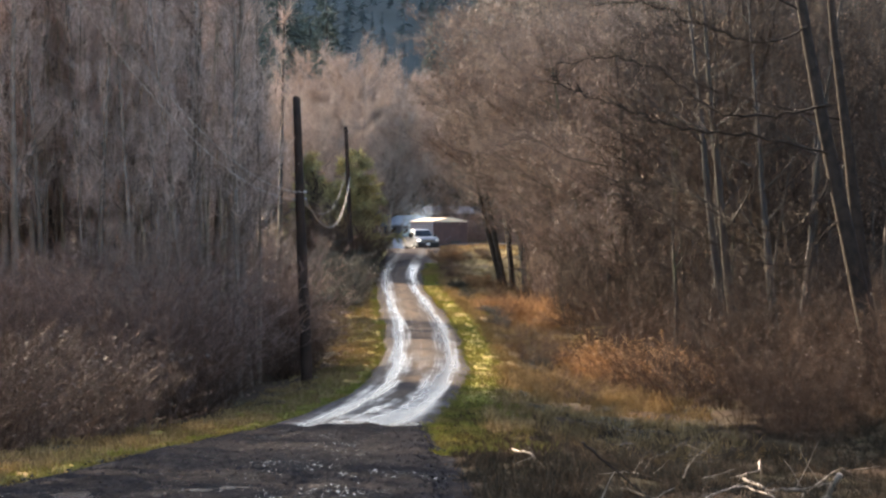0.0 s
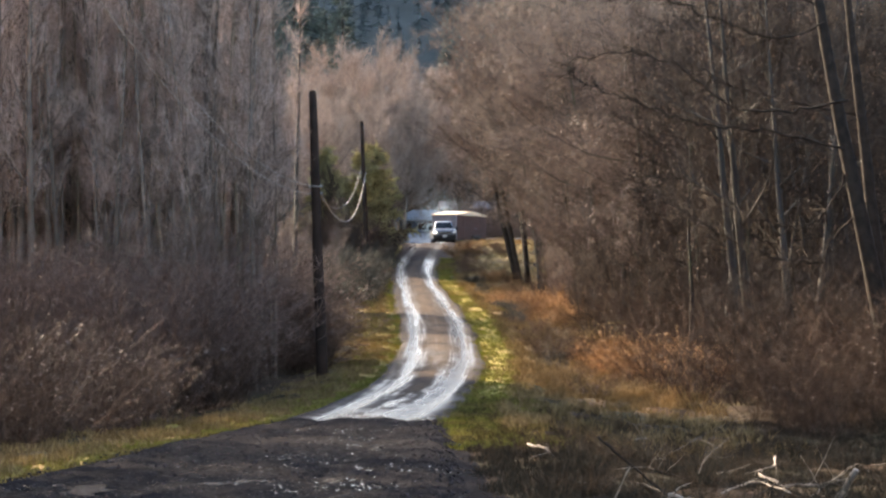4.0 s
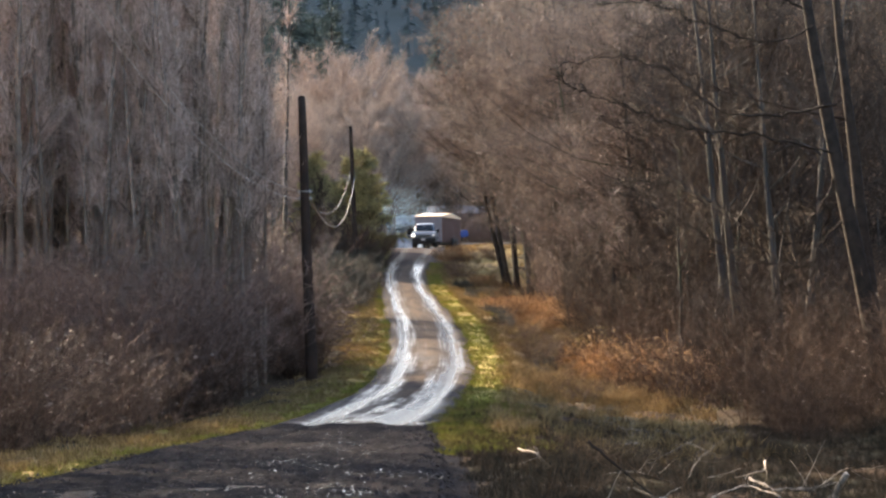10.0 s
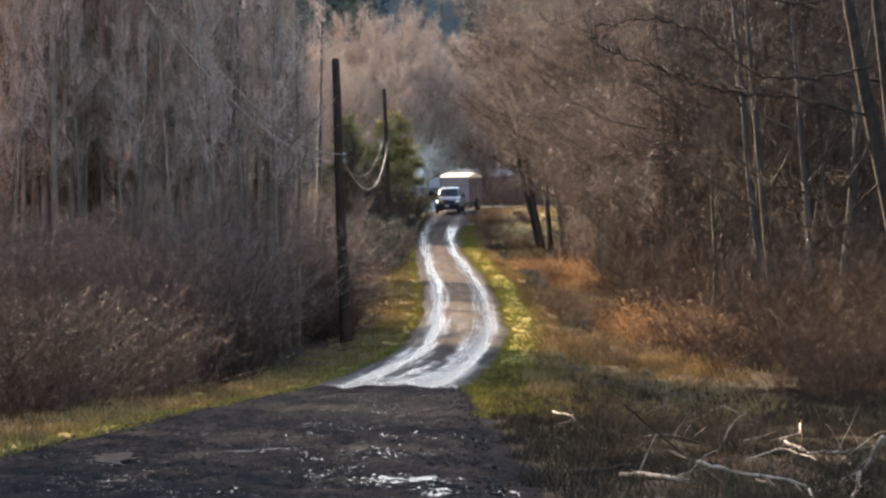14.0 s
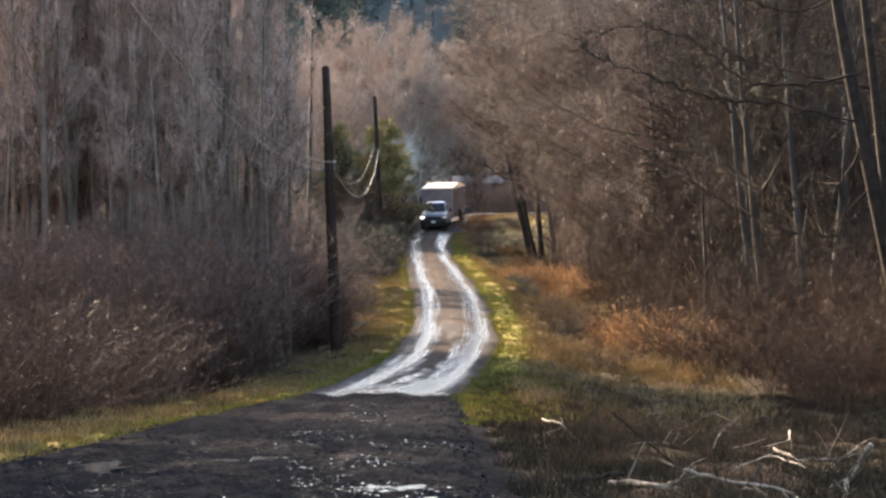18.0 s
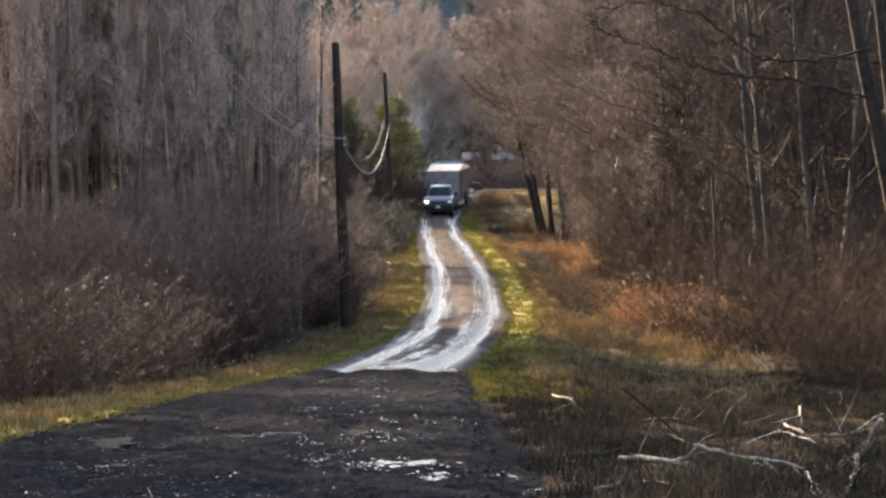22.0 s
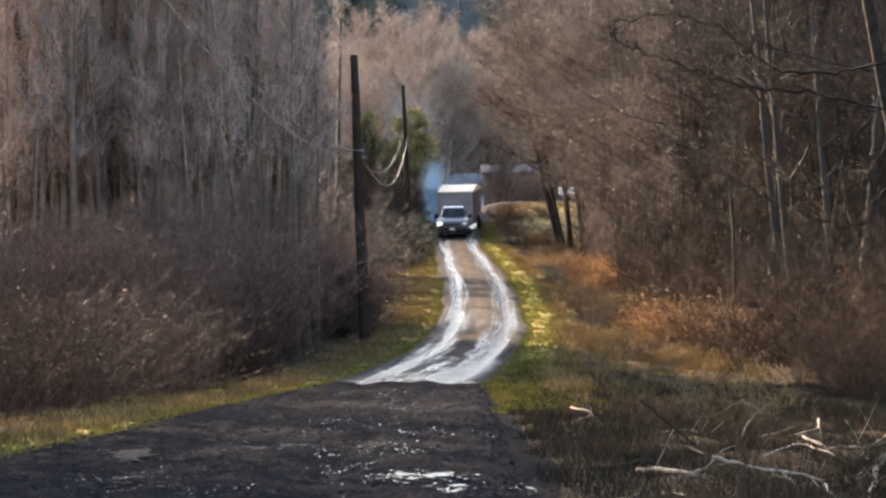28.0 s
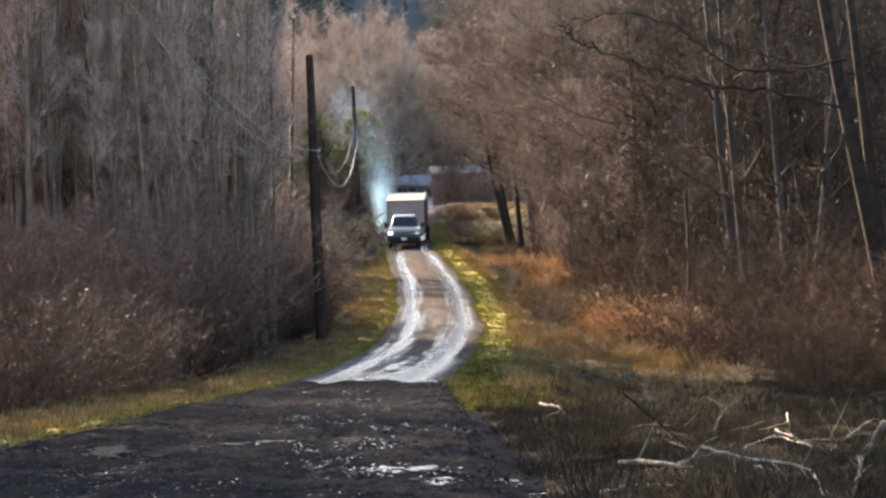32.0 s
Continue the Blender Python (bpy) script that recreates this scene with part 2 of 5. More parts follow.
STONE = material("wet_gravel", (0.036, 0.030, 0.029), second=(0.056, 0.047, 0.045), scale=2, bump=0, island=True, vary=0.6, rough=0.9, spec=0.08)
SILVER = material("silver_paint", (0.105, 0.12, 0.15), rough=0.3, scale=1.5, second=(0.10, 0.115, 0.14), bump=0, spec=0.6, vary=0.02, metal=0.5)
WHITE_PAINT = material("white_paint", (0.75, 0.75, 0.74), rough=0.3, scale=2, second=(0.6, 0.6, 0.58), bump=0, vary=0.02)
BLACK_PAINT = material("black_paint", (0.02, 0.021, 0.024), rough=0.25, bump=0, vary=0.02)
BLUE_PAINT = material("blue_paint", (0.05, 0.10, 0.30), rough=0.25, bump=0, vary=0.02)
PLASTIC = material("black_plastic", (0.02, 0.02, 0.02), rough=0.6, bump=0.1)
RUBBER = material("tyre_rubber", (0.02, 0.02, 0.02), rough=0.8)
CHROME = material("chrome", (0.6, 0.6, 0.6), rough=0.15, metal=1.0, bump=0)
GLASS = material("tinted_glass", (0.02, 0.025, 0.03), rough=0.06, bump=0, spec=0.8)
def lamp_lens(name, glow):
    m = material(name, (0.75, 0.75, 0.72), rough=0.1, bump=0)
    m.node_tree.nodes["Principled BSDF"].inputs["Emission Color"].default_value = (1.0, 0.93, 0.8, 1)
    m.node_tree.nodes["Principled BSDF"].inputs["Emission Strength"].default_value = glow
    return m


BRIGHT_LAMP, DIM_LAMP = lamp_lens("lit_headlamp", 0.8), lamp_lens("dim_headlamp", 0.08)
LAMP_GLASS = material("headlamp_lens", (0.75, 0.75, 0.72), rough=0.1, bump=0)
BOX_FRONT = material("grey_trailer_panel", (0.28, 0.245, 0.25), rough=0.5, scale=1.5, second=(0.22, 0.195, 0.20), vary=0.04, bump=0.1)
BOX_SIDE = material("rust_red_siding", (0.085, 0.036, 0.028), rough=0.7, scale=2, second=(0.06, 0.027, 0.021), vary=0.12, bump=0.15)
# Pale roof metal, warm sunlight put into its colour.
ROOF_METAL = material("sunlit_metal_roof", (0.82, 0.62, 0.42), rough=0.5, scale=1.0, second=(0.74, 0.56, 0.38), vary=0.04, bump=0.1)
HOUSE_WALL = material("blue_grey_siding", (0.085, 0.095, 0.12), second=(0.06, 0.07, 0.09), scale=1, fine=20)
HOUSE_ROOF = material("pale_shingle_roof", (0.27, 0.29, 0.33), second=(0.21, 0.23, 0.26), scale=1.5, fine=20)
DARK_WALL = material("dark_brown_boards", (0.09, 0.08, 0.085), second=(0.06, 0.05, 0.055), scale=1.5, fine=20)
ASPHALT = material("wet_asphalt", (0.06, 0.062, 0.068), second=(0.09, 0.09, 0.095), rough=0.35, scale=1, fine=40)
# Wet concrete, blue smoke haze put into its colour.
CONCRETE = material("hazed_wet_concrete", (0.20, 0.23, 0.27), second=(0.14, 0.165, 0.20), rough=0.35, scale=0.8, fine=30)
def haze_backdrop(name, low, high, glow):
    """A distant forested slope, blue haze put into its colour and faint glow: soft upright tree shapes."""
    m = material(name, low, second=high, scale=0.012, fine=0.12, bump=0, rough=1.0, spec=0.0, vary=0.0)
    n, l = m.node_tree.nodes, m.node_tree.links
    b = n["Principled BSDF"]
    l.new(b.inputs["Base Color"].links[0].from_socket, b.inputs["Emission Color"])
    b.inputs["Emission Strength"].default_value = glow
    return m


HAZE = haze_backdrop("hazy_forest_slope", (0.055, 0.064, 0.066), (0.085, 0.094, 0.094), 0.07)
# Needle colour paled and blued to hold the distance haze.
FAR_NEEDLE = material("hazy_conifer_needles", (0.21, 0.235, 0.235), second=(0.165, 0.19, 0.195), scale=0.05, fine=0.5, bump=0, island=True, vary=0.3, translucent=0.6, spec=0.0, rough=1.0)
# Bark darkened to hold the shade on backlit trunks.
TRUNK = material("shaded_trunk_bark", (0.045, 0.034, 0.027), second=(0.026, 0.021, 0.018), scale=2.5, fine=30, third=(0.034, 0.031, 0.022), big=0.7, rough=0.6, spec=0.4)
# Bark lightened: sunlight on the stems is put into its colour.
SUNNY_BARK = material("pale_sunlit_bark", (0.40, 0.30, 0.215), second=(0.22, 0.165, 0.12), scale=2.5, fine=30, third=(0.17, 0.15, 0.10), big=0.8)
SMOKE = material("blue_exhaust_smoke", (0.70, 0.83, 0.91), rough=1.0, bump=0, vary=0.05, translucent=0.5, second=(0.70, 0.83, 0.91))
LANE = road_material("rutted_gravel", (0.076, 0.064, 0.058), (0.045, 0.039, 0.036), 0.36, 0.80, 0.54, rut_gain=0.85, streaks=(1.6, 0.012), far_shade=(163.0, 169.0), crown=(0.10, 0.076, 0.058), flood=(52.0, 9.0), fan=(62.0, 92.0))
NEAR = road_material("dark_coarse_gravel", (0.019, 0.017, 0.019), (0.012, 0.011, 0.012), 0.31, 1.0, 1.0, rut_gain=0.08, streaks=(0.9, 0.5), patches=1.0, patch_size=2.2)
PUDDLE = material("puddle_water", (0.03, 0.03, 0.03), rough=0.14, bump=0.6, scale=2, fine=9, vary=0.0)


# ---- mesh building ----
class Build:
    """Gathers tubes, spikes and boxes, and links them as one mesh."""

    def __init__(self):
        self.v, self.f, self.count = [], [], 0

    def add(self, verts, faces):
        verts, faces = np.asarray(verts, float).reshape(-1, 3), np.asarray(faces, int)
        self.v.append(verts)
        self.f.append(faces + self.count)
        self.count += len(verts)

    def sticks(self, p0, p1, r0, r1, n=3):
        p0, p1 = np.asarray(p0, float), np.asarray(p1, float)
        k = len(p0)
        if not k:
            return
        r0, r1 = np.broadcast_to(r0, k), np.broadcast_to(r1, k)
        d = p1 - p0
        d = d / np.maximum(np.linalg.norm(d, axis=1, keepdims=True), 1e-9)
        ref = np.where(np.abs(d[:, 2:3]) > 0.9, [[1.0, 0, 0]], [[0, 0, 1.0]])
        a = np.cross(d, ref)
        a /= np.linalg.norm(a, axis=1, keepdims=True)
        b = np.cross(d, a)
        ang = np.arange(n) * 2 * np.pi / n
        ring = a[:, None] * np.cos(ang)[None, :, None] + b[:, None] * np.sin(ang)[None, :, None]
        lo = p0[:, None] + ring * r0[:, None, None]
        i = np.arange(n)
        j = (i + 1) % n
        if np.all(r1 == 0):
            v = np.concatenate([lo, p1[:, None]], 1)
            face = np.stack([i, j, np.full(n, n)], 1)
        else:
            v = np.concatenate([lo, p1[:, None] + ring * r1[:, None, None]], 1)
            face = np.concatenate([np.stack([i, j, j + n], 1), np.stack([i, j + n, i + n], 1)])
        self.add(v.reshape(-1, 3), (face[None] + (np.arange(k) * v.shape[1])[:, None, None]).reshape(-1, 3))

    def tube(self, pts, radii, n=6):
        pts = np.asarray(pts, float)
        d = np.gradient(pts, axis=0)
        d /= np.linalg.norm(d, axis=1, keepdims=True)
        ref = np.array([1.0, 0.3, 0.1]) if abs(d[:, 2]).mean() > 0.8 else np.array([0.1, 0.2, 1.0])
        a = np.cross(d, ref)
        a /= np.linalg.norm(a, axis=1, keepdims=True)
        b = np.cross(d, a)
        ang = np.arange(n) * 2 * np.pi / n
        r = np.broadcast_to(radii, len(pts))
        v = pts[:, None] + (a[:, None] * np.cos(ang)[None, :, None] + b[:, None] * np.sin(ang)[None, :, None]) * r[:, None, None]
        i = np.arange(n)
        j = (i + 1) % n
        ring = np.concatenate([np.stack([i, j, j + n], 1), np.stack([i, j + n, i + n], 1)])
        faces = np.concatenate([ring + s * n for s in range(len(pts) - 1)])
        caps = [[0, k + 1, k] for k in range(1, n - 1)] + [[(len(pts) - 1) * n, (len(pts) - 1) * n + k, (len(pts) - 1) * n + k + 1] for k in range(1, n - 1)]
        self.add(v.reshape(-1, 3), np.concatenate([faces, np.array(caps)]))

    def specks(self, p, size, rng, stretch=1.0):
        """Small uneven four-sided grains."""
        p = np.asarray(p, float)
        base = np.array([[1, 1, 1], [-1, -1, 1], [-1, 1, -1], [1, -1, -1]], float) * 0.58
        v = base[None] * np.asarray(size).reshape(-1, 1, 1) + rng.normal(0, 0.2, (len(p), 4, 3)) * np.asarray(size).reshape(-1, 1, 1)
        v[:, :, 2] *= stretch
        face = np.array([[0, 1, 2], [0, 3, 1], [0, 2, 3], [1, 3, 2]])
        self.add((v + p[:, None]).reshape(-1, 3), (face[None] + (np.arange(len(p)) * 4)[:, None, None]).reshape(-1, 3))

    def mesh(self, name, mat, smooth=True):
        v, f = np.concatenate(self.v), np.concatenate(self.f)
        m = bpy.data.meshes.new(name)
        m.vertices.add(len(v))
        m.vertices.foreach_set("co", v.astype(np.float32).ravel())
        m.loops.add(len(f) * 3)
        m.loops.foreach_set("vertex_index", f.astype(np.int32).ravel())
        m.polygons.add(len(f))
        m.polygons.foreach_set("loop_start", np.arange(0, len(f) * 3, 3, dtype=np.int32))
        m.polygons.foreach_set("use_smooth", np.full(len(f), smooth))
        m.update(calc_edges=True)
        m.materials.append(mat)
        return m


def part(name, what, mat, parent=None, label="", smooth=False):
    """One mesh object from a Build or a bmesh, under a thing or a part."""
    if isinstance(what, Build):
        data = what.mesh(name, mat, smooth)
    else:
        data = bpy.data.meshes.new(name)
        what.to_mesh(data)
        what.free()
        data.materials.append(mat)
        if smooth:
            data.polygons.foreach_set("use_smooth", [True] * len(data.polygons))
    ob = new(name, data)
    ob.parent = parent
    return tagged(ob, label) if label else ob


def box(x0, y0, z0, x1, y1, z1, bevel=0.0, segments=2):
    bm = bmesh.new()
    bmesh.ops.create_cube(bm, size=1)
    for v in bm.verts:
        v.co = ((x0 + x1) / 2 + v.co.x * (x1 - x0), (y0 + y1) / 2 + v.co.y * (y1 - y0), (z0 + z1) / 2 + v.co.z * (z1 - z0))
    if bevel:
        bmesh.ops.bevel(bm, geom=bm.edges[:], offset=bevel, segments=segments, affect="EDGES", profile=0.6)
    return bm


def prism(outline, x0, x1, bevel=0.0):
    """A side outline of (y, z) pairs drawn out from x0 to x1."""
    bm = bmesh.new()
    a = [bm.verts.new((x0, y, z)) for y, z in outline]
    b = [bm.verts.new((x1, y, z)) for y, z in outline]
    bm.faces.new(a)
    bm.faces.new(b[::-1])
    for i in range(len(a)):
        bm.faces.new((a[i - 1], a[i], b[i], b[i - 1]))
    bmesh.ops.recalc_face_normals(bm, faces=bm.faces[:])
    if bevel:
        bmesh.ops.bevel(bm, geom=bm.edges[:], offset=bevel, segments=2, affect="EDGES", profile=0.6)
    return bm


def disc(r, x0, x1, y, z, n=20, bevel=0.0):
    """A short cylinder along x."""
    bm = bmesh.new()
    bmesh.ops.create_cone(bm, cap_ends=True, segments=n, radius1=r, radius2=r, depth=x1 - x0, matrix=Matrix.Translation(((x0 + x1) / 2, y, z)) @ pose(0, 0, 0, 0, 90, 0))
    if bevel:
        bmesh.ops.bevel(bm, geom=[e for e in bm.edges if len(e.link_faces) == 2 and e.calc_face_angle() > 1.0], offset=bevel, segments=2, affect="EDGES")
    return bm


# ---- the lie of the land ----
# distance ahead, height of the lane, its middle, its half width
PROFILE = np.array([
    (-60, 0.6, -1.6, 2.6), (0, 0.0, -2.2, 2.6), (21, -0.70, -2.4, 2.55), (35, -1.45, -2.35, 2.3), (45, -1.98, -2.2, 1.95), (50, -2.22, -2.08, 1.75), (54, -2.38, -1.85, 1.6),
    (60, -2.50, -1.42, 1.48), (68, -2.55, -0.92, 1.42), (76, -2.55, -0.70, 1.36), (86, -2.45, -0.70, 1.32), (95, -2.28, -0.82, 1.32), (108, -1.99, -1.25, 1.38), (120, -1.82, -1.72, 1.38),
    (131, -1.70, -2.1, 1.33), (140, -1.50, -2.42, 1.3), (153, -1.06, -2.75, 1.38), (167, -0.27, -2.62, 1.4), (182, 0.44, -2.2, 1.7), (187, 0.46, -2.05, 2.2), (192, 0.26, -1.9, 2.6), (200, 0.0, -1.8, 3.0), (208, 0.0, -1.8, 3.0), (400, 1.0, -2.0, 3.0)])


def lane(y, column):
    """Smooth reading of the table above."""
    y = np.asarray(y, float)
    return sum(np.interp(y + o, PROFILE[:, 0], PROFILE[:, column]) for o in (-4, -2, 0, 2, 4)) / 5


def ease(v, a, b):
    s = np.clip((np.asarray(v, float) - a) / (b - a), 0, 1)
    return s * s * (3 - 2 * s)


def ground(x, y):
    """Height of the ground sheet (the lane lies a little over it)."""
    x, y = np.asarray(x, float), np.asarray(y, float)
    mid, half, z = lane(y, 2), lane(y, 3), lane(y, 1)
    right, left = x - mid - half, mid - half - x
    ditch = ease(y, 12, 45) * (1 - ease(y, 138, 166))
    z = z - 0.10 - ditch * (0.55 + 0.55 * ease(y, 60, 95)) * ease(right, 0.9, 4.0) + ditch * 0.9 * ease(right, 7, 16)
    z = z - 0.15 * ease(left, 0.8, 3.0) + 0.5 * ease(left, 6, 20) * ease(y, 60, 100) + 0.5 * ease(left, 1, 5) * ease(y, 125, 150) * (1 - ease(y, 172, 185))
    z = z + 0.25 * ease(right, 0.6, 3.5) * ease(y, 162, 172) * (1 - ease(y, 180, 186))
    z = z + ease(np.hypot(x, y), 260, 620) * 16 * ease(y, 60, 260) + ease(np.abs(x), 40, 300) * 10 * (1 - ease(y, 195, 201) * (1 - ease(y, 209, 215)))
    z = z + 0.9 * ease(y, 208, 236) + 0.5 * ease(x, -2.5, 0.5) * ease(y, 188, 200)
    bumps = 0.10 * np.sin(x * 1.3 + 0.7 * y) * np.sin(0.9 * y - 0.4 * x) + 0.07 * np.sin(2.9 * x - 1.1 * y + 2) + 0.05 * np.sin(3.7 * y + x)
    return z + bumps * ease(np.maximum(right, left), 0.5, 2.0) * (1 - ease(y, 186, 196) * (1 - ease(y, 210, 216)))


def sheet(name, xs, ys, mat, label, z=ground):
    gx, gy = np.meshgrid(xs, ys)
    b = Build()
    nx, ny = len(xs), len(ys)
    idx = np.arange(nx * ny).reshape(ny, nx)
    q = np.stack([idx[:-1, :-1], idx[:-1, 1:], idx[1:, 1:], idx[1:, :-1]], -1).reshape(-1, 4)
    b.add(np.stack([gx, gy, z(gx, gy)], -1), np.concatenate([q[:, [0, 1, 2]], q[:, [0, 2, 3]]]))
    return tagged(part(name, b, mat, None, label, True), category="ground", kind="structure")


xs = np.concatenate([np.linspace(-900, -60, 22), np.linspace(-55, -14, 30), np.linspace(-13, 16, 110), np.linspace(17, 55, 28), np.linspace(60, 900, 22)])
ys = np.concatenate([np.linspace(-200, -5, 14), np.linspace(0, 200, 320), np.linspace(204, 900, 60)])
sheet("ground", xs, ys, SOIL, "damp leaf litter and moss on rolling ground")


def relief(x, y, cell, seed):
    """Smooth random lumps, about -1 to 1, one every cell metres."""
    table = np.random.default_rng(seed).uniform(-1, 1, (97, 89))
    gx, gy = np.asarray(x, float) / cell, np.asarray(y, float) / cell
    ix, iy = np.floor(gx).astype(int), np.floor(gy).astype(int)
    fx, fy = gx - ix, gy - iy
    fx, fy = fx * fx * (3 - 2 * fx), fy * fy * (3 - 2 * fy)
    at = lambda i, j: table[i % 97, j % 89]
    return (at(ix, iy) * (1 - fx) + at(ix + 1, iy) * fx) * (1 - fy) + (at(ix, iy + 1) * (1 - fx) + at(ix + 1, iy + 1) * fx) * fy


def clods(x, y):
    """The near gravel's trodden surface: broad hollows, clods and stones."""
    return 0.014 * relief(x, y, 0.95, 1) + 0.008 * relief(x, y, 0.33, 2) + 0.009 * relief(x, y, 0.15, 3) + 0.017 * relief(x, y, 0.075, 4)


def strip(name, y0, y1, step, mat, label, lift, shrink=0.0, across_n=23, rough=0.0):
    """The lane's surface from y0 to y1, with a raised middle and sunk ruts."""
    yy = np.arange(y0, y1 + step, step)
    u = np.linspace(-1, 1, across_n)
    mid, half = lane(yy, 2)[:, None], lane(yy, 3)[:, None] + 0.25 - shrink
    edge = 0.14 * np.sin(yy * 0.35)[:, None] + 0.06 * np.sin(yy * 0.83 + 1)[:, None]
    across = u[None] * (half + edge * 0.5)
    gx = mid + across
    gy = np.repeat(yy[:, None], len(u), 1)
    rut = np.exp(-((np.abs(across) - 0.82) / 0.25) ** 2)
    z = lane(yy, 1)[:, None] - 0.05 * rut - 0.10 * ease(np.abs(u), 0.75, 1.0)[None] + 0.012 * np.sin(gx * 7 + gy * 3) * np.sin(gy * 5) + lift
    if rough:
        z = z + rough * clods(gx, gy) * ease(gy, 8.2, 12) * (1 - ease(gy, 47.5, 50.9))
    b = Build()
    idx = np.arange(z.size).reshape(z.shape)
    q = np.stack([idx[:-1, :-1], idx[:-1, 1:], idx[1:, 1:], idx[1:, :-1]], -1).reshape(-1, 4)
    b.add(np.stack([gx, gy, z], -1), np.concatenate([q[:, [0, 1, 2]], q[:, [0, 2, 3]]]))
    ob = tagged(part(name, b, mat, None, label, True), category="road", kind="structure")
    uv = ob.data.uv_layers.new(name="UVMap")
    vi = np.zeros(len(ob.data.loops), np.int32)
    ob.data.loops.foreach_get("vertex_index", vi)
    flat = np.stack([across, gy], -1).reshape(-1, 2)
    uv.data.foreach_set("uv", flat[vi].astype(np.float32).ravel())
    return ob


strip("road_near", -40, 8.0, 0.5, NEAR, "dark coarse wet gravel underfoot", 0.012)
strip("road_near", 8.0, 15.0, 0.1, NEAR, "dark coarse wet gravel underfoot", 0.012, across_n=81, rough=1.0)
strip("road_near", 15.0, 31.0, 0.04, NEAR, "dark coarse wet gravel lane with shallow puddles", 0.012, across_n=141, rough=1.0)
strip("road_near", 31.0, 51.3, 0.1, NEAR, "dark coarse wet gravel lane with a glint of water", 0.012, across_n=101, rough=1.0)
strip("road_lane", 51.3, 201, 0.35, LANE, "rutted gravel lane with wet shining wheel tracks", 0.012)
sheet("road_cross", np.linspace(-150, 150, 300), np.array([201.2, 203, 205, 207, 208.5]), ASPHALT, "wet asphalt cross road", lambda x, y: 0.12 + 0.5 * ease(x, -2.5, 0.5) + 0.0 * y)
sheet("road_drive", np.linspace(-5.5, -1.5, 6), np.linspace(208.7, 240, 14), CONCRETE, "wet concrete driveway up to a house, blue haze in its colour", lambda x, y: ground(x, y) + 0.08)


def side_strip(name, side, y0, y1, w0, w1, mat, label, lumps):
    """A strip of turf along the lane, w0 to w1 metres off its edge, with uneven hummocks and a ragged outer edge."""
    yy = np.arange(y0, y1, 0.4)
    u = np.linspace(0, 1, 16)
    ragged = 1 + 0.18 * np.sin(yy * 0.7) + 0.12 * np.sin(yy * 1.9 + side)
    off = w0 + (w1 * ragged[:, None] - w0) * u[None]
    gy = np.repeat(yy[:, None], len(u), 1)
    gx = lane(yy, 2)[:, None] + side * (lane(yy, 3)[:, None] + off)
    wave = sum(np.sin(gx * a + gy * b + c) for a, b, c in ((2.3, 0.9, 0), (-1.1, 1.37, 2), (4.1, -0.53, 1), (0.7, 2.9, 4), (3.3, 2.1, 5), (-5.2, 0.31, 3), (1.7, -4.4, 0.5), (7.7, 3.9, 1.5), (-6.1, 7.3, 2.5), (9.1, -8.3, 0.9)))
    z = ground(gx, gy) + 0.03 + lumps * (0.5 + 0.22 * wave) * np.sin(np.pi * np.clip(u * 1.2, 0, 1))[None]
    z[:, -1] -= 0.3
    z -= 0.35 * (1 - ease(gy, y0, y0 + 4) * (1 - ease(gy, y1 - 4, y1)))
    b = Build()
    idx = np.arange(z.size).reshape(z.shape)
    q = np.stack([idx[:-1, :-1], idx[:-1, 1:], idx[1:, 1:], idx[1:, :-1]], -1).reshape(-1, 4)
    if side < 0:
        q = q[:, ::-1]
    b.add(np.stack([gx, gy, z], -1), np.concatenate([q[:, [0, 1, 2]], q[:, [0, 2, 3]]]))
    return tagged(part(name, b, mat, None, label, True), category="verge", kind="structure")


side_strip("verge_left", -1, 10, 184, 0.05, 1.35, TURF, "mossy green turf along the lane", 0.035)
side_strip("verge_right", 1, 37, 148, 0.05, 1.25, TURF, "mossy green turf along the lane", 0.035)
side_strip("ditch_right", 1, 66, 186, 1.0, 7.0, DITCH, "dry straw and litter in the ditch", 0.09)

# The far slope, haze put into its colour and glow, a mile off.
slope = Build()
az_ = np.linspace(radians(-50), radians(50), 81)
for k_, (r0, z0, r1, z1) in enumerate(((1300, -20, 1420, 110), (1420, 110, 1600, 270))):
    a0 = np.column_stack([np.sin(az_) * r0, np.cos(az_) * r0, 0 * az_ + z0])
    a1 = np.column_stack([np.sin(az_) * r1, np.cos(az_) * r1, z1 + (12 * np.sin(az_ * 17) + 8 * np.sin(az_ * 41) if k_ else 0 * az_)])
    i_ = np.arange(80)
    slope.add(np.concatenate([a0, a1]), np.concatenate([np.column_stack([i_, i_ + 1, i_ + 82]), np.column_stack([i_, i_ + 82, i_ + 81])]))
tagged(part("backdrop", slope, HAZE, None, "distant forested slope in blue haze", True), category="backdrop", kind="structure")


# Conifers on that slope, haze put into their needle colour.
slope_wood = Build()
g_slope = np.random.default_rng(77)
